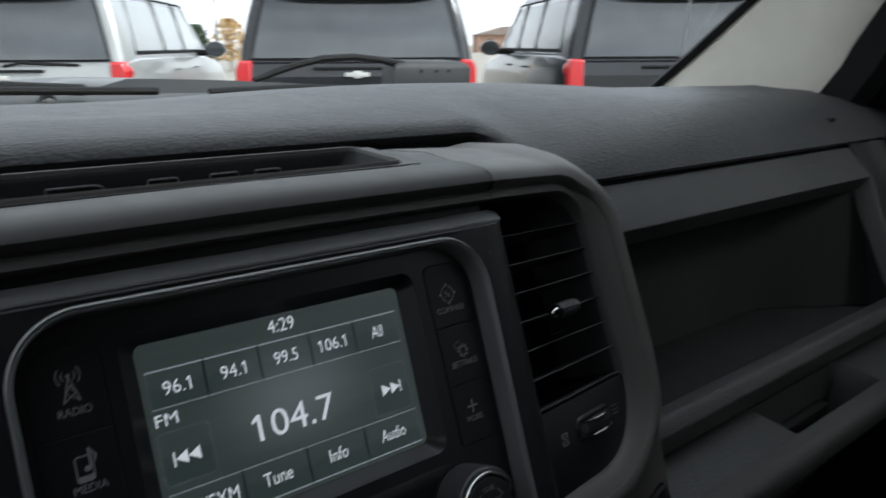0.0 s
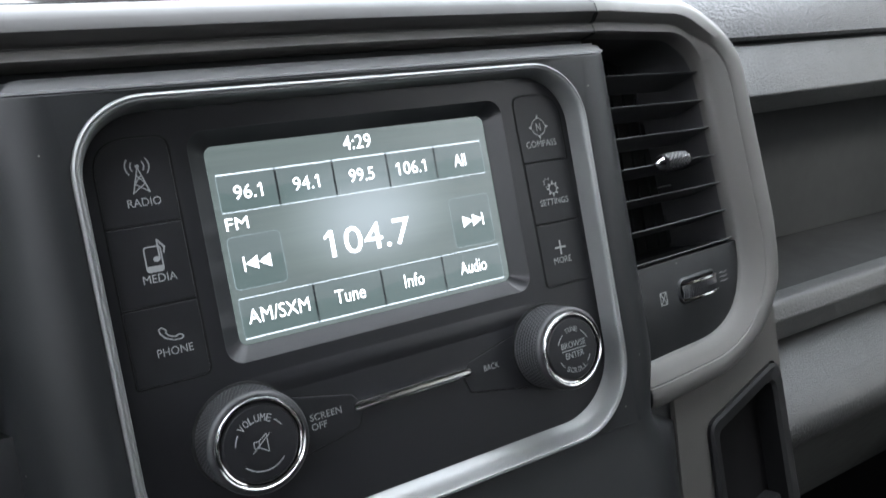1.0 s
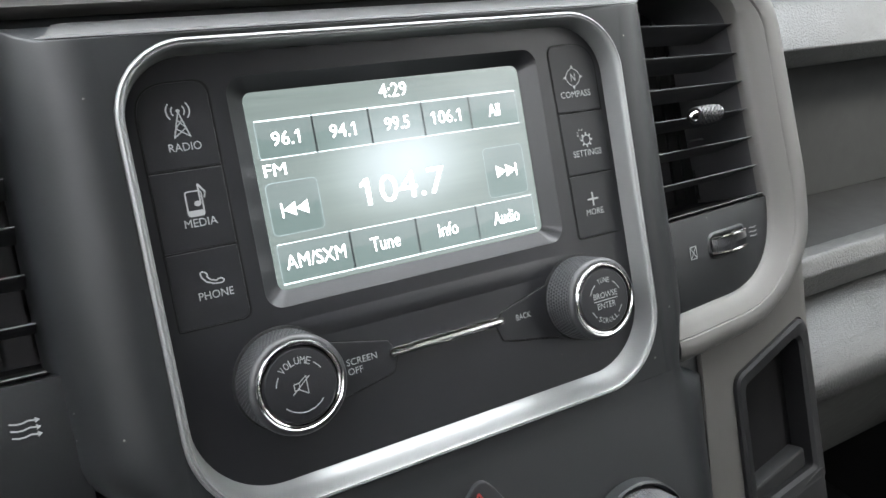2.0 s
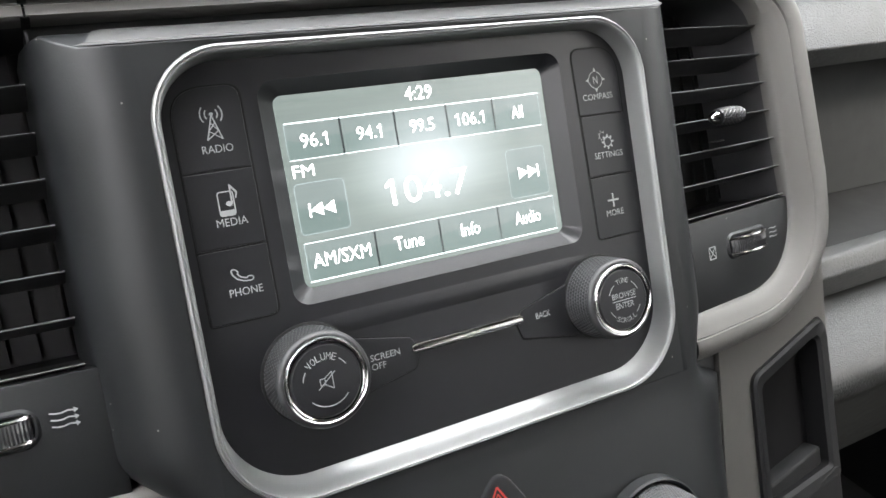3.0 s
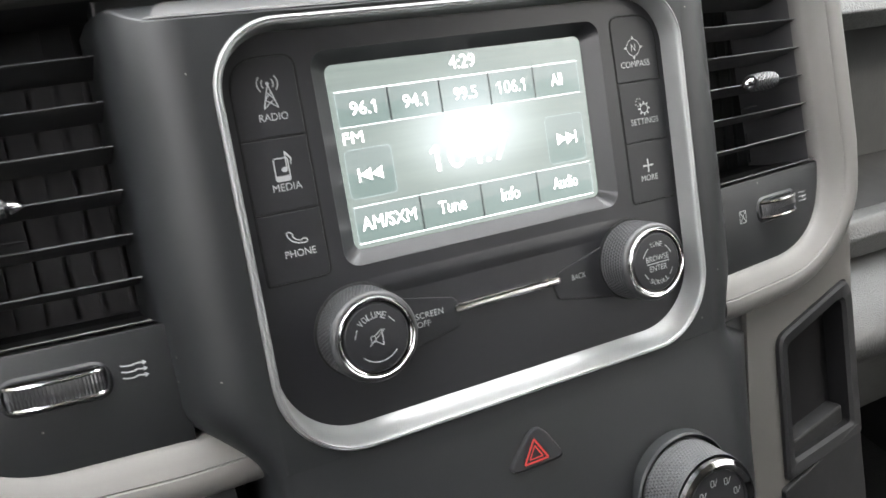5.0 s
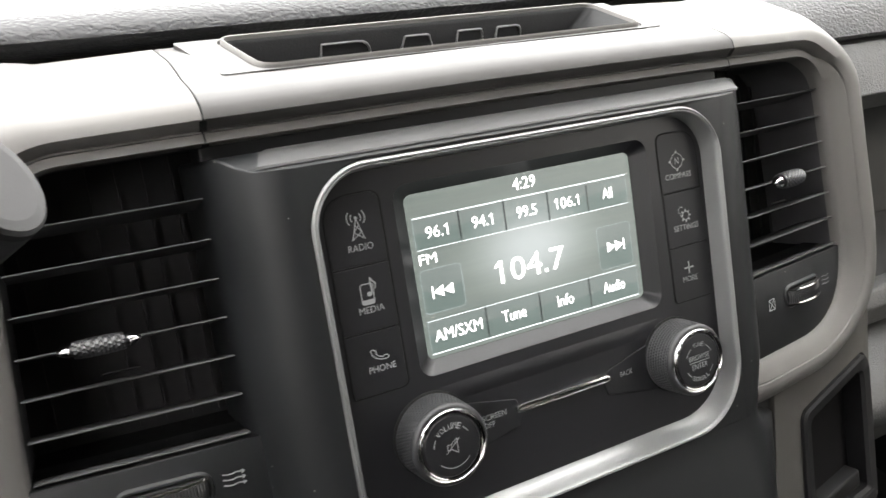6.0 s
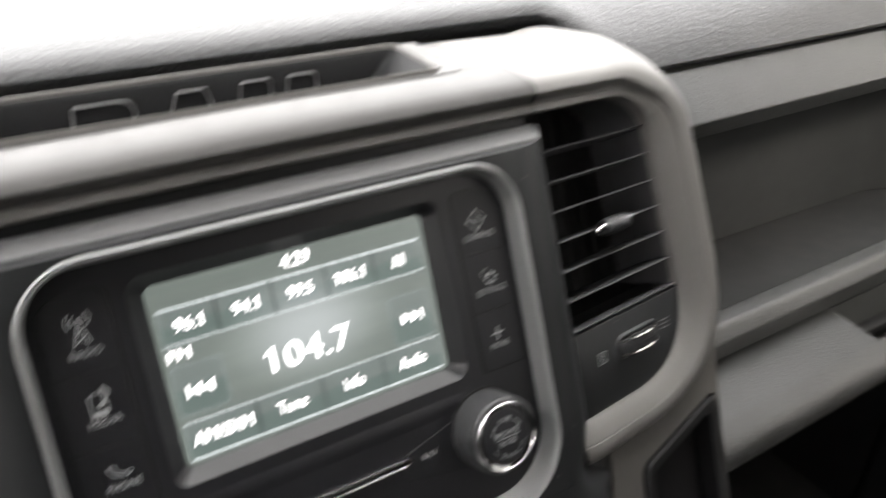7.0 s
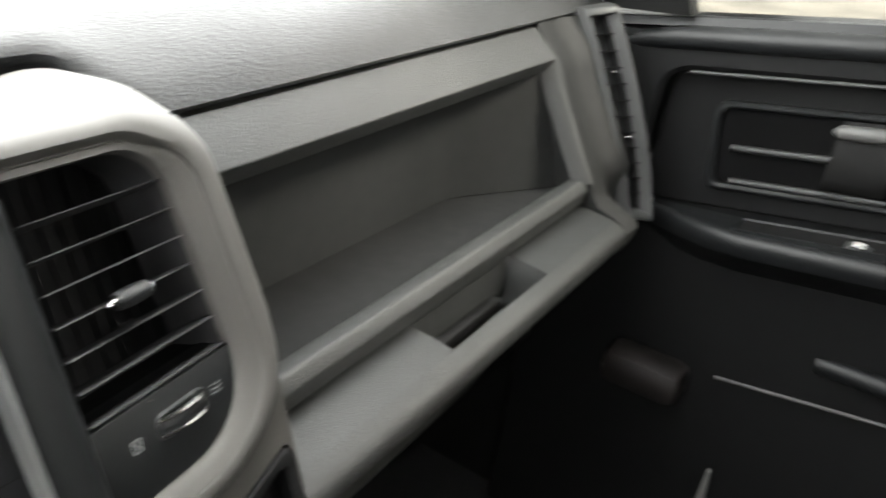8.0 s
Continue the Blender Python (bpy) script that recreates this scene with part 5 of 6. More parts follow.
# map pocket edges
part("pocket_edge", tube([dpt(-0.15, 0.900, 0.016), dpt(-0.5, 0.897, 0.022), dpt(-1.0, 0.895, 0.022)], 0.0022, 8), CAPGREY, door, "thin grey map pocket edge")
part("pocket_ledge", tube([dpt(-0.25, 0.949, 0.006), dpt(-0.34, 0.946, 0.024), dpt(-1.0, 0.940, 0.024)], 0.012, 10), HOUSING, door)
part("door_bolster", box(DX - 0.026, -0.068, 0.900, 0.062, 0.105, 0.050, 0.016), BROWN, door, "soft dark brown bolster on the door's foot")
bm = loft([[(x + sx * w_, y + sy * w_ * 0.5, z) for sx, sy in ((-1, -1), (1, -1), (1, 1), (-1, 1))] for x, y, z, w_ in ((0.700, -0.200, 0.553, 0.011), (0.713, -0.196, 0.70, 0.009), (0.727, -0.192, 0.870, 0.007), (0.730, -0.191, 0.898, 0.0035))], True, True, scale=1.0)
solid("floor_lever", bm, CAPGREY, "thin grey lever standing in the dark footwell", "lever", smooth=60)
# ------------------------------------------------------------------ cabin shell
def slab(name, corners, thick, mats, label, category, kind="structure"):
    c = [Vector(p) for p in corners]
    n = (c[1] - c[0]).cross(c[2] - c[0]).normalized() * thick
    return solid(name, loft([[tuple(p) for p in c], [tuple(p + n) for p in c]], True, True, scale=1.0), mats, label, category, kind=kind, smooth=0)


slab("floor", [(-0.95, -1.8, 0.55), (0.95, -1.8, 0.55), (0.95, 0.56, 0.55), (-0.95, 0.56, 0.55)], -0.03, CARPET, "black carpeted cabin floor", "floor")
slab("ceiling", [(-0.70, -0.19, 2.00), (0.70, -0.19, 2.00), (0.74, -1.75, 2.02), (-0.74, -1.75, 2.02)], -0.03, HEADLINER, "pale cloth cabin roof lining", "ceiling")
slab("wall_rear", [(-0.92, -1.76, 0.55), (0.92, -1.76, 0.55), (0.92, -1.76, 2.03), (-0.92, -1.76, 2.03)], 0.03, DARK, "dark cabin back wall", "wall")
slab("wall_driver", [(-0.92, 0.5, 0.55), (-0.92, -1.75, 0.55), (-0.92, -1.75, 1.40), (-0.92, 0.3, 1.40)], 0.03, DARK, "dark driver side door panel", "wall")
slab("wall_passenger_rear", [(0.92, -1.05, 0.55), (0.92, -1.75, 0.55), (0.92, -1.75, 1.38), (0.92, -1.05, 1.38)], -0.03, DARK, "dark passenger side rear panel", "wall")
slab("wall_kick", [(0.90, 0.03, 0.54), (0.90, 0.57, 0.54), (0.90, 0.57, 1.26), (0.90, 0.03, 1.26)], 0.03, DARK, "dark kick panel beside the footwell", "wall")


def pillar(name, pts, w, mat, label):
    return solid(name, tube(pts, w, 12), mat, label, "pillar", kind="structure")


for sx in (-1, 1):
    pillar("pillar_b", [(sx * 0.90, -0.98, 1.30), (sx * 0.87, -1.0, 1.65), (sx * 0.74, -1.02, 2.01)], 0.05, BEIGE, "pale trimmed middle roof pillar")
    pillar("pillar_c", [(sx * 0.90, -1.72, 1.30), (sx * 0.86, -1.72, 1.65), (sx * 0.74, -1.72, 2.01)], 0.07, BEIGE, "pale trimmed rear roof pillar")
    solid("roof_rail", tube([(sx * 0.725, -0.20, 1.985), (sx * 0.74, -0.8, 2.02), (sx * 0.74, -1.75, 2.02)], 0.045, 12), BEIGE, "pale trimmed roof rail above the doors", "roof rail", kind="structure")


# windshield pillar: pale inner trim, black seal towards the glass
def front_pillar(sx):
    line = [Vector(p) for p in ((0.762, 0.420, 1.295), (0.757, 0.384, 1.330), (0.751, 0.310, 1.396), (0.745, 0.238, 1.465), (0.736, 0.122, 1.590), (0.720, 0.000, 1.720), (0.708, -0.095, 1.845), (0.700, -0.180, 1.960), (0.699, -0.205, 1.995))]
    trim, seal, gasket = [], [], []
    for i, p in enumerate(line):
        w_ = 0.095 + 0.130 * (1 - smooth(0, 4.5, i))
        at = lambda pairs: [(sx * (p.x + a), p.y + b, p.z) for a, b in pairs]
        trim.append(at(((0.012, 0.006), (0.0, 0.002), (-0.004, -0.010), (0.004, -0.3 * w_), (0.016, -0.6 * w_), (0.032, -0.88 * w_), (0.046, -w_), (0.075, -w_), (0.095, -0.5 * w_), (0.070, 0.0))))
        seal.append(at(((-0.008, -0.004), (-0.011, 0.006), (-0.003, 0.014), (0.014, 0.012), (0.004, 0.000))))
        gasket.append(at(((0.036, -0.90 * w_), (0.044, -w_ - 0.020), (0.062, -w_ - 0.034), (0.090, -w_ - 0.030), (0.090, -0.8 * w_))))
    o = solid("pillar_front", loft(trim, True, True, scale=1.0), BEIGE, "pale grey trim of the windshield pillar", "pillar", kind="structure")
    part("pillar_seal", loft(seal, True, True, scale=1.0), SEAL, o, "black rubber windshield seal")
    part("door_gasket", loft(gasket, True, True, scale=1.0), SEAL, o, "black rubber door gasket")


front_pillar(1)
front_pillar(-1)

# windshield glass and its lower black band
GLASS = glass("clear_glass", (0.90, 0.93, 0.92))
TINTED = glass("tinted_glass", (0.14, 0.145, 0.139))
PRIVACY = glass("privacy_glass", (0.08, 0.083, 0.083))
ws = lambda t, u: (u * (0.80 - 0.10 * t), (0.62 - 0.24 * u * u) * (1 - t) + (-0.165 - 0.04 * u * u) * t, 1.285 + 0.715 * t + 0.02 * math.sin(math.pi * t))
bm = loft([[ws(i / 8, -1 + 2 * j / 16) for j in range(17)] for i in range(9)], closed=False, scale=1.0)
w1 = solid("window_1", bm, GLASS, "clear curved windshield glass", "windshield", kind="structure")
w1.visible_shadow = False
for k, (a, b, y0, y1) in enumerate(((0.905, 0.80, 0.16, -0.95), (0.905, 0.80, -1.03, -1.68))):
    for sx in (1, -1):
        top_ = 0.6 if sx < 0 and k == 0 else 1.0  # unseen driver's pane cut short, an added gap for more light from the left
        bm = loft([[(sx * a, y0, 1.30), (sx * a, y1, 1.30)], [(sx * (a + (b - a) * top_), y0 - (0.24 * top_ if k == 0 else 0), 1.30 + 0.70 * top_), (sx * (a + (b - a) * top_), y1, 1.30 + 0.70 * top_)]], closed=False, scale=1.0)
        o = solid("window_2", bm, PRIVACY if k else TINTED, "dark privacy side window glass" if k else "lightly tinted side window glass", "window", kind="structure", smooth=0)
# roof header behind the top of the windshield
bm = loft([[(u * (0.80 - 0.10 * t) * 0.97, ws(t, u)[1] - 0.02 - d, ws(t, u)[2] - 0.012) for u in np.linspace(-1, 1, 13)] for t, d in ((1.0, 0.03), (0.93, 0.012), (0.87, 0.004), (0.86, 0.0), (0.87, -0.008), (1.0, -0.008))], closed=False, scale=1.0)
solid("wall_header", bm, HEADLINER, "pale cloth roof header above the windshield", "wall", kind="structure")
# ------------------------------------------------------------------ truck front seen through the windshield
PAINT = material("dark_grey_car_paint", (0.018, 0.019, 0.020), 0.4, coat=0.12, spec=0.25, vary=0.1)
COWL = material("black_cowl_plastic", (0.014, 0.0145, 0.015), 0.6, grain=0.2, grain_size=0.002, vary=0.1)
hood = thing("truck_front", "dark truck hood and cowl below the windshield", "vehicle")
bulge = lambda x: 0.026 * smooth(0.16, 0.26, abs(x))
bm = loft([[(x, y - 0.24 * (x / 0.95) ** 2, z + bulge(x) * smooth(0.78, 0.84, y) - 0.05 * abs(x / 0.95) ** 3) for x in np.linspace(-0.95, 0.95, 39)] for y, z in ((0.66, 1.268), (0.80, 1.276), (0.84, 1.298), (1.10, 1.275), (1.6, 1.215), (1.9, 1.10), (1.98, 0.85), (2.0, 0.3))], closed=False, scale=1.0)
part("hood_panel", bm, PAINT, hood)
bm = loft([[(x, y - 0.24 * (x / 0.86) ** 2, z) for x in np.linspace(-0.86, 0.86, 24)] for y, z in ((0.590, 1.300), (0.598, 1.322), (0.64, 1.327), (0.67, 1.316), (0.80, 1.274))], closed=False, scale=1.0)
part("cowl", bm, COWL, hood, "black plastic cowl")
for x in (0.093, -0.40):
    part("washer_nozzle", lathe([(9, 0), (9, 6), (7.5, 9), (4, 11), (0.5, 11.6)], 0, 0, 16), CAPGREY, hood, "small grey washer nozzle").matrix_local = Matrix.Translation((x, 0.612, 1.319)) @ Matrix.Rotation(radians(90), 4, "X")


def wiper(arm, blade, cover):
    """arm and blade are rows of places; cover is the middle of the pivot's cap."""
    w = thing("windshield_wiper", "black windshield wiper resting on the cowl", "wiper")
    part("wiper_arm", tube(arm, [0.003] + [0.0042] * (len(arm) - 2) + [0.006], 8), SEAL, w)
    part("wiper_blade", tube(blade, 0.0042, 8), SEAL, w)
    x, y, z = cover
    cap = part("wiper_pivot", loft([[(x + a * k, y + b, z + c) for a, k in ((-0.067, q), (-0.045, q), (0.045, q), (0.067, q))] + [(x + 0.064 * q, y + b + 0.03, z + c), (x - 0.064 * q, y + b + 0.03, z + c)] for q, b, c in ((1.0, 0, -0.022), (1.0, 0, 0.004), (0.93, 0.003, 0.010), (0.78, 0.008, 0.013))], True, True, scale=1.0), COWL, w, "grey plastic pivot cover")
    for dx in (-0.022, 0.004, 0.026):
        part("cover_hole", lathe([(2.6, -1.0), (2.6, 0.6), (0.3, 0.8)], 0, 0, 10), SEAL, cap).matrix_local = Matrix.Translation((x + dx, y + 0.0005, z + 0.001))


wiper([(0.312, 0.600, 1.342), (0.335, 0.600, 1.350), (0.363, 0.600, 1.3580), (0.402, 0.600, 1.3665), (0.448, 0.600, 1.3690), (0.490, 0.600, 1.3655), (0.527, 0.600, 1.359)],
      [(0.250, 0.585, 1.332), (0.36, 0.580, 1.335), (0.48, 0.565, 1.333), (0.62, 0.535, 1.328)], (0.573, 0.590, 1.351))
wiper([(-0.40, 0.604, 1.333), (-0.20, 0.612, 1.341), (0.02, 0.615, 1.340), (0.13, 0.615, 1.333)],
      [(-0.42, 0.590, 1.332), (-0.20, 0.600, 1.336), (0.05, 0.604, 1.335), (0.20, 0.602, 1.332)], (-0.46, 0.580, 1.345))
solid("antenna", tube([(1.012, 0.498, 0.90), (1.012, 0.498, 1.16), (1.009, 0.483, 1.90)], [0.010, 0.0024, 0.0016], 8), SATIN, "thin pale radio antenna on the fender", "antenna")

# the passenger door's mirror, outside its window
shell = lambda k, y: [(1.15 + 0.115 * k * math.cos(a), y, 1.452 + 0.118 * k * math.sin(a) * (0.9 if math.sin(a) < 0 else 1.0)) for a in np.linspace(0, 2 * math.pi, 28, endpoint=False)]
mirror = part("side_mirror", loft([shell(0.93, -0.055), shell(1.0, -0.05), shell(1.0, -0.01), shell(0.9, 0.05), shell(0.5, 0.08)], True, True, scale=1.0), SEAL, door, "black side mirror housing")
part("mirror_glass", loft([shell(0.86, -0.0555), shell(0.86, -0.058)], True, True, scale=1.0), CHROME, mirror, "bright mirror glass")
part("mirror_arm", tube([(0.93, 0.05, 1.40), (1.0, 0.03, 1.41), (1.08, 0.01, 1.43)], 0.03, 10), SEAL, mirror)
# ------------------------------------------------------------------ outdoors
GZ, SLOPE, CROSS = 0.18, radians(-2.65), radians(-3.3)
HEAD = radians(-35.8)
GRAVEL = material("pale_gravel", (0.23, 0.21, 0.178), 0.95, grain=0.8, grain_size=0.03, vary=0.3, vary_size=0.6)
bm = bmesh.new()
bmesh.ops.create_grid(bm, x_segments=4, y_segments=4, size=900, matrix=Matrix.Translation((-0.14, -0.23, GZ)) @ Matrix.Rotation(HEAD, 4, "Z") @ Matrix.Rotation(SLOPE, 4, "X") @ Matrix.Rotation(CROSS, 4, "Y"))
solid("ground", bm, GRAVEL, "pale gravel of the car lot", "ground", kind="structure", smooth=0)

TINT = material("tinted_car_glass", (0.045, 0.05, 0.053), 0.06, vary=0.25, vary_size=0.5, spec=0.7)
SIDEGLASS = material("sky_catching_side_glass", (0.05, 0.055, 0.057), 0.05, vary=0.2, vary_size=0.5, spec=0.8, coat=0.4)
LAMP = material("red_tail_lamp", (0.42, 0.014, 0.016), 0.25, vary=0.1, coat=0.5)
TYRE = material("black_tyre", (0.02, 0.02, 0.02), 0.85, vary=0.1)


def suv(matrix, paint, label, wiper_on=True, stop=False):
    """A large parked estate car seen from behind: x across, y ahead from the rear, z up from the ground."""
    s = thing("parked_suv", label, "car", matrix, "parked cars ahead")
    # body: stations along the car, each a rounded cross section
    sec = []
    for y, top, hw in ((-0.02, 1.00, 0.90), (0.00, 1.10, 0.945), (0.08, 1.14, 0.975), (0.45, 1.17, 0.995), (1.4, 1.17, 1.0), (2.4, 1.16, 1.0), (3.3, 1.14, 0.995), (3.55, 1.12, 0.99), (4.2, 1.07, 0.975), (4.7, 1.00, 0.95), (5.05, 0.86, 0.88)):
        half = [(hw - 0.03, 0.32), (hw + 0.004, 0.55), (hw + 0.012, 0.78), (hw, top - 0.14), (hw - 0.02, top - 0.03), (hw - 0.06, top)]
        sec.append([(x, y, z) for x, z in half] + [(-x, y, z) for x, z in reversed(half)])
    part("body", loft(sec, True, True, scale=1.0), paint, s)
    ring = lambda y0, y1, hw, z: [(x, y, z) for x, y in ccw(fillet([(-hw, y0), (hw, y0), (hw, y1), (-hw, y1)], [0.09, 0.09, 0.16, 0.16], 5))]
    bm = loft([ring(0.03, 3.62, 0.952, 1.10), ring(0.06, 3.42, 0.930, 1.25), ring(0.11, 3.12, 0.880, 1.48), ring(0.17, 2.82, 0.820, 1.68), ring(0.24, 2.62, 0.765, 1.80), ring(0.36, 2.42, 0.68, 1.87), ring(0.6, 2.2, 0.5, 1.895)], False, True, scale=1.0)
    part("cabin_shell", bm, paint, s)
    # rear window in its black gasket
    pane_ = lambda e, y: [[(sx * (w_ + e), y0 + y, z_) for sx, w_, y0, z_ in ((-1, a, b0, c), (1, a, b0, c))] for a, b0, c in ((0.835, 0.030, 1.148 - e), (0.800, 0.052, 1.30), (0.765, 0.087, 1.46), (0.715, 0.130, 1.64 + e))]
    part("window_gasket", loft(pane_(0.018, -0.004), closed=False, scale=1.0), SEAL, s)
    part("rear_window", loft(pane_(0.0, -0.012), closed=False, scale=1.0), TINT, s, "dark tinted rear window")
    spoil = lambda x: 1.585 + 0.06 * (abs(x) / 0.72) ** 4
    bm = loft([[(x, 0.07, spoil(x)), (x, 0.03, spoil(x) + 0.02), (x, 0.05, 1.70), (x, 0.25, 1.82), (x, 0.26, 1.78)] for x in np.linspace(-0.72, 0.72, 15)], True, True, scale=1.0)
    part("roof_spoiler", bm, SEAL, s, "black roof spoiler over the window")
    if stop:
        part("stop_lamp", box(0, 0.022, 1.66, 0.42, 0.02, 0.035, 0.008), LAMP, s, "red high stop lamp")
    side_x = lambda z: 0.953 - 0.22 * (z - 1.10) - 0.04 * max(0.0, z - 1.45)
    for sx in (-1, 1):
        for y0, y1, r0, r1 in ((0.42, 1.38, 0.10, 0.0), (1.46, 2.24, 0.0, 0.0), (2.32, 3.16, 0.0, 0.42)):
            rows = []
            for z in (1.20, 1.36, 1.52, 1.66):
                f = (z - 1.20) / 0.46
                rows.append([(sx * (side_x(z) + 0.006), y0 + r0 * f, z), (sx * (side_x(z) + 0.006), y1 - r1 * f, z)])
            part("side_window", loft(rows, closed=False, scale=1.0), SIDEGLASS, s, "dark tinted side window")
            edge_ = [r[0] for r in rows] + [r[1] for r in reversed(rows)]
            part("window_frame", tube(edge_ + edge_[:1], 0.011, 6), SEAL, s)
        part("window_trim", tube([(sx * 0.938, 0.40, 1.185), (sx * 0.938, 3.2, 1.185)], 0.010, 8), SEAL, s)
        lamp = lambda d, y: [(sx * x, y, z) for x, z in fillet([(0.975 - d, 0.84 + d), (0.975 - d, 1.06), (0.945 - d, 1.13 - d), (0.845 + d, 1.13 - d), (0.835 + d, 0.84 + d)], 0.012, 3)]
        part("tail_lamp", loft([lamp(0, 0.16), lamp(0, 0.0), lamp(0.008, -0.018), lamp(0.02, -0.026)], False, True, scale=1.0), LAMP, s, "red tail lamp")
        part("mirror_arm", tube([(sx * 0.94, 2.92, 1.17), (sx * 1.06, 2.90, 1.17)], 0.035, 10), SEAL, s)
        oval = lambda k, y: [(sx * (1.15 + 0.12 * k * math.cos(a)), y, 1.21 + 0.085 * k * math.sin(a)) for a in np.linspace(0, 2 * math.pi, 20, endpoint=False)]
        part("door_mirror", loft([oval(0.9, 2.86), oval(1.0, 2.88), oval(0.95, 2.95), oval(0.6, 3.02)], True, True, scale=1.0), TINT, s, "dark rounded door mirror")
        for y in (1.55, 2.45):
            part("door_handle", tube([(sx * 1.0, y, 1.03), (sx * 1.025, y + 0.03, 1.035), (sx * 1.025, y + 0.15, 1.035), (sx * 1.0, y + 0.18, 1.03)], 0.010, 8), paint, s)
        for y in (1.0, 4.0):
            part("wheel", loft([[(sx * x, y + r * math.cos(a), 0.38 + r * math.sin(a)) for a in np.linspace(0, 2 * math.pi, 24, endpoint=False)] for x, r in ((0.78, 0.30), (0.78, 0.38), (1.015, 0.38), (1.02, 0.26), (0.97, 0.24), (0.98, 0.05))], True, True, scale=1.0), TYRE, s, "black tyre")
    part("tailgate_trim", box(0, -0.022, 1.065, 0.72, 0.03, 0.022, 0.006), SEAL, s)
    part("badge", box(0, -0.03, 1.015, 0.20, 0.012, 0.034, 0.005), PALE, s, "plain bright badge")
    part("badge", box(0, -0.0305, 1.015, 0.07, 0.014, 0.060, 0.005), PALE, s, "plain bright badge")
    part("bumper", box(0, 0.0, 0.58, 1.9, 0.20, 0.26, 0.05), paint, s)
    if wiper_on:
        part("rear_wiper", tube([(0.05, 0.0, 1.10), (0.2, -0.01, 1.125), (0.62, 0.0, 1.105)], 0.012, 8), SEAL, s)


def lot(lateral, depth):
    """A spot ahead of the truck, in line with the parked row."""
    return Matrix.Translation((-0.14, -0.23, GZ)) @ Matrix.Rotation(HEAD, 4, "Z") @ Matrix.Rotation(SLOPE, 4, "X") @ Matrix.Rotation(CROSS, 4, "Y") @ Matrix.Translation((lateral, depth, 0))


BLACKPAINT = material("black_car_paint", (0.013, 0.014, 0.016), 0.22, spec=0.35, coat=0.25, vary=0.1, vary_size=0.4)
WHITEPAINT = material("pale_silver_car_paint", (0.27, 0.278, 0.272), 0.3, metal=0.15, coat=0.4, vary=0.06, vary_size=0.4)
SILVERPAINT = material("silver_car_paint", (0.23, 0.237, 0.24), 0.3, metal=0.3, coat=0.5, vary=0.06, vary_size=0.4)
suv(lot(0.05, 6.6), BLACKPAINT, "black parked sport utility car seen from behind", False)
suv(lot(2.72, 6.4), BLACKPAINT, "dark parked sport utility car with a red stop lamp", False, True)
suv(lot(-2.69, 6.45), WHITEPAINT, "pale silver parked sport utility car with tinted rear window")
suv(lot(-5.7, 6.6), SILVERPAINT, "silver parked sport utility car at the row's end")

# far trees and a house
BARK = material("grey_bark", (0.12, 0.10, 0.085), 0.9, grain=0.6, grain_size=0.02, vary=0.2)
GOLD = material("golden_autumn_leaves", (0.36, 0.23, 0.09), 0.7, vary=0.35, vary_size=0.4)
GREEN = material("dark_conifer_needles", (0.035, 0.055, 0.03), 0.8, vary=0.3, vary_size=0.4)


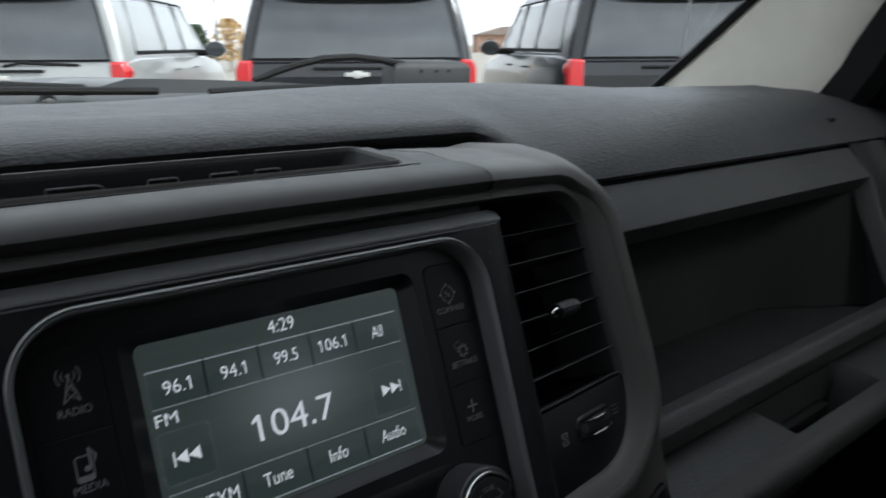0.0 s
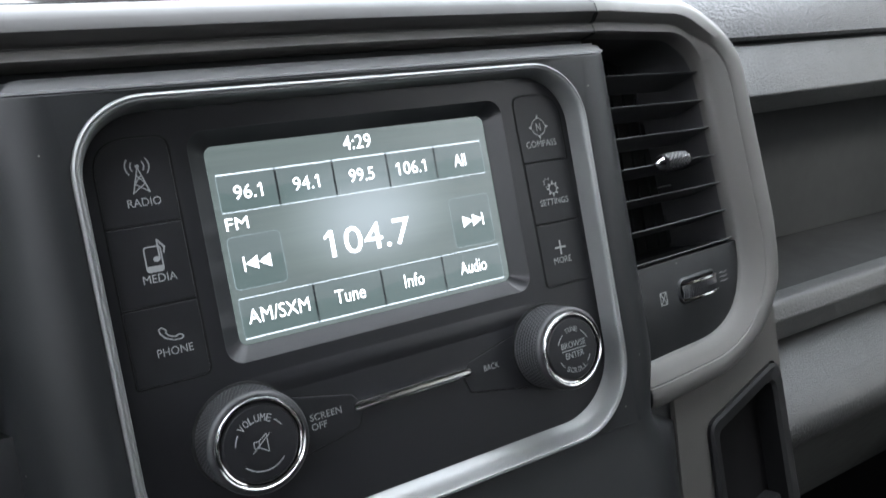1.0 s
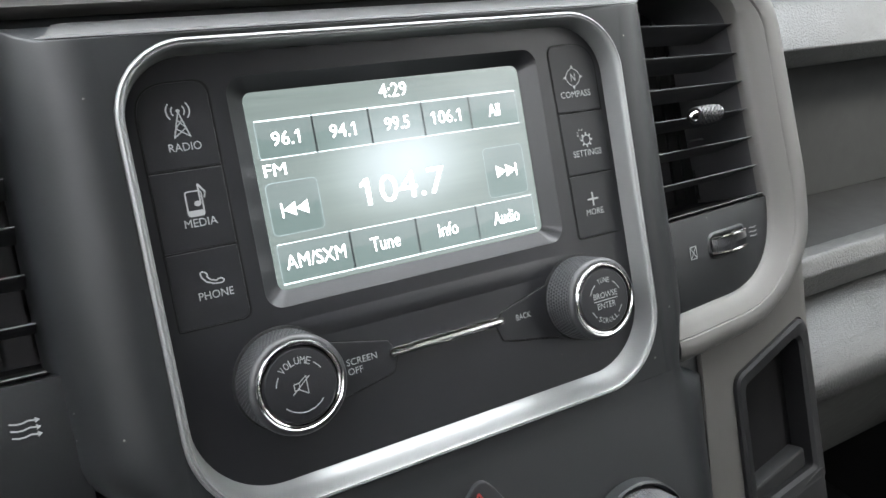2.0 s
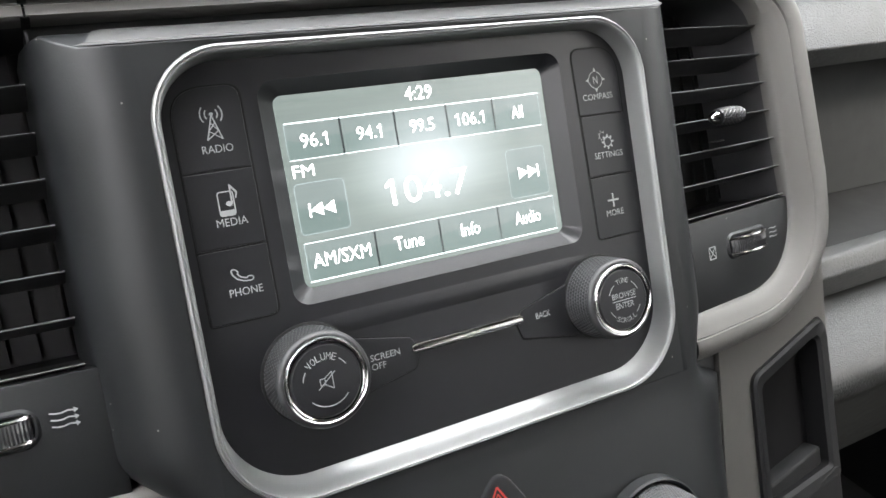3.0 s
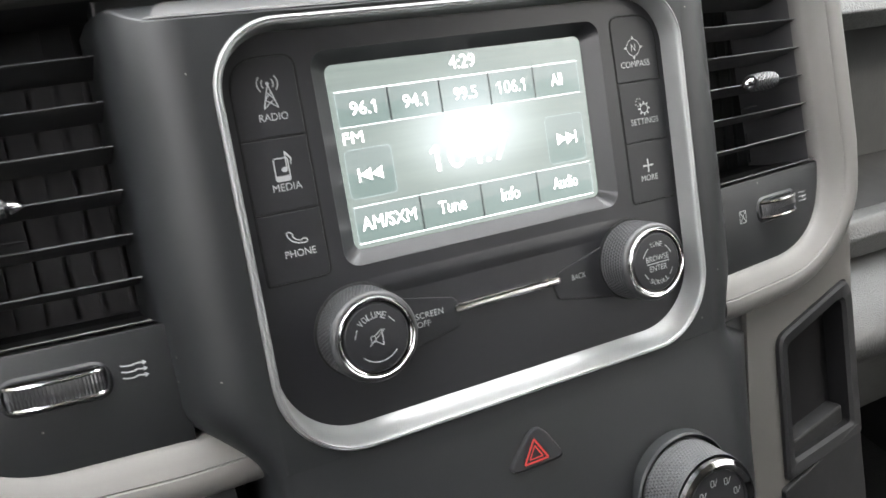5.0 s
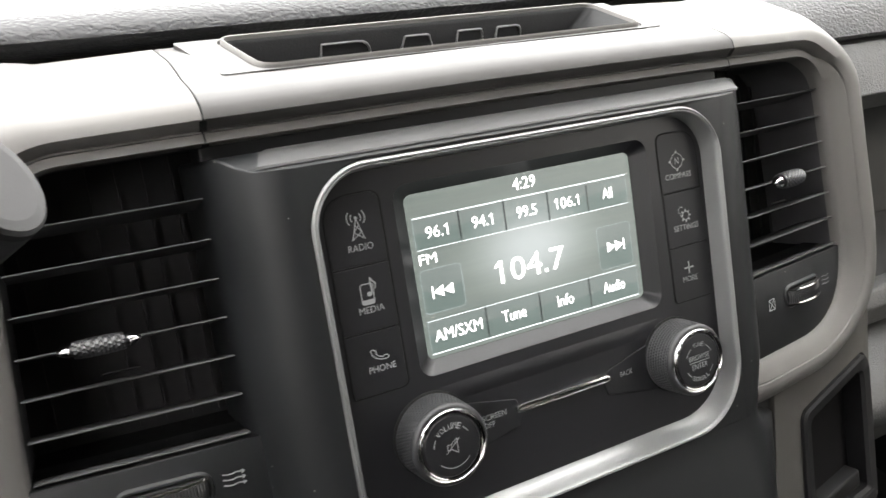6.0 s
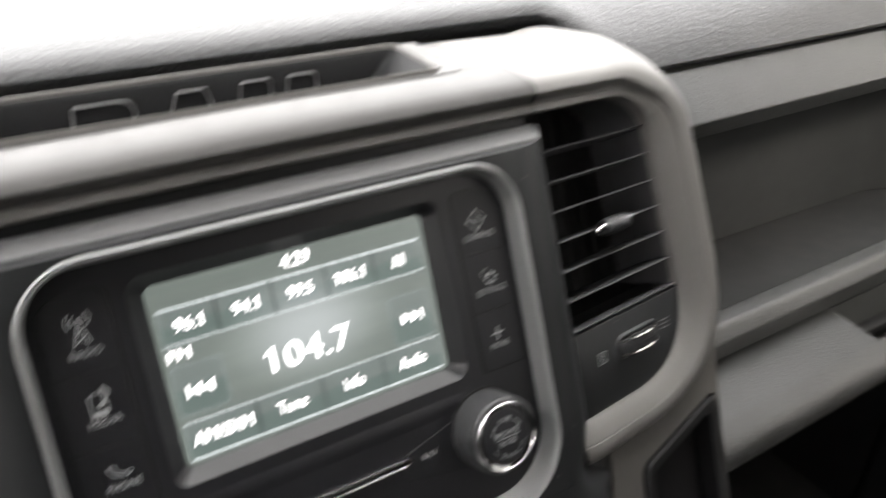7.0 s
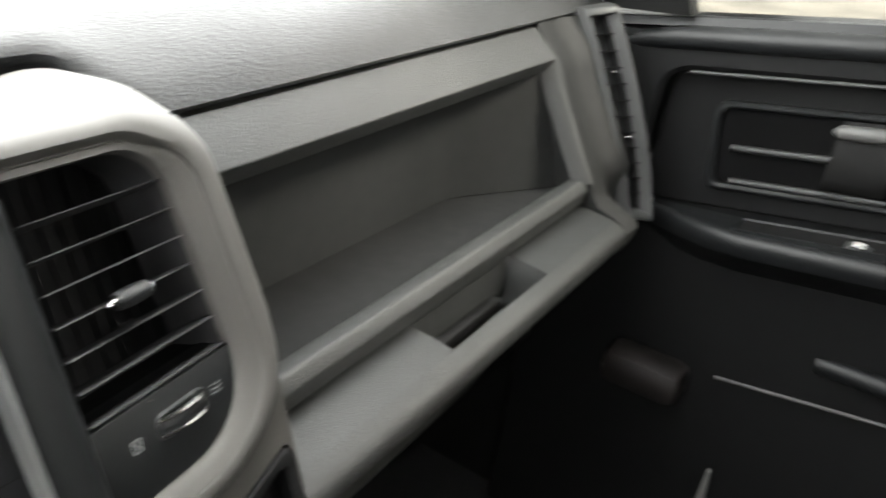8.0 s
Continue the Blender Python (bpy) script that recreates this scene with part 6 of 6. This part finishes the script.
def leafy_tree(matrix, label, leaf, height, spread, count, seed, girth=0.16):
    rng = random.Random(seed)
    t = thing("tree", label, "tree", matrix, "far trees")
    part("trunk", tube([(0, 0, 0), (0.05, 0, height * 0.4), (0, 0.1, height * 0.9)], [girth, girth * 0.7, girth * 0.2], 8), BARK, t)
    for k in range(7):
        a = rng.uniform(0, 6.28)
        z = height * rng.uniform(0.3, 0.7)
        e = (math.cos(a) * spread * 0.7, math.sin(a) * spread * 0.7, z + height * rng.uniform(0.15, 0.35))
        part("limb", tube([(0, 0, z), (e[0] * 0.5, e[1] * 0.5, (z + e[2]) / 2 + 0.1), e], [girth * 0.38, girth * 0.25, girth * 0.08], 6), BARK, t)
    if leaf:
        bm = bmesh.new()
        for _ in range(count):
            u = rng.random()
            r = spread * (1.0 - 0.75 * u) * rng.random() ** 0.5
            a = rng.uniform(0, 6.28)
            p = Vector((r * math.cos(a), r * math.sin(a), height * (0.22 + 0.8 * u)))
            s = rng.uniform(0.06, 0.16)
            m = Matrix.Translation(p) @ Euler((rng.uniform(0, 3), rng.uniform(0, 3), rng.uniform(0, 3))).to_matrix().to_4x4()
            vs = [bm.verts.new(m @ Vector(q)) for q in ((-s, 0, 0), (0, -s * 0.5, 0.02), (s, 0, 0), (0, s * 0.5, 0.02))]
            bm.faces.new(vs)
        part("crown", bm, leaf, t, smooth=0)
    return t


leafy_tree(lot(-6.4, 42) , "golden autumn shrub beyond the car lot", GOLD, 2.5, 1.6, 800, 1, 0.06)
leafy_tree(lot(-8.0, 42), "dark green conifer beyond the car lot", GREEN, 2.2, 1.0, 1500, 2)
leafy_tree(lot(-6.4, 38), "bare grey tree beyond the car lot", None, 6.5, 1.8, 0, 3, 0.07)
BRICK = material("brown_house_wall", (0.28, 0.17, 0.12), 0.9, grain=0.4, grain_size=0.06, vary=0.2, vary_size=0.5)
ROOF = material("grey_brown_roof", (0.20, 0.16, 0.14), 0.9, vary=0.15, vary_size=0.8)
house = thing("house", "low brown house with a gabled roof beyond the lot", "house", lot(23.0, 130))
part("wall", box(0, 0, 1.4, 9, 7, 2.8), BRICK, house)
part("roof", loft([[(-4.9, -3.9, 2.7), (4.9, -3.9, 2.7), (4.9, 3.9, 2.7), (-4.9, 3.9, 2.7)], [(-0.1, -3.9, 4.0), (0.1, -3.9, 4.0), (0.1, 3.9, 4.0), (-0.1, 3.9, 4.0)]], True, True, scale=1.0), ROOF, house)
for x in (-2.6, 0.0, 2.6):
    part("window", box(x, -3.52, 1.5, 1.1, 0.08, 1.1, 0.02), TINT, house)
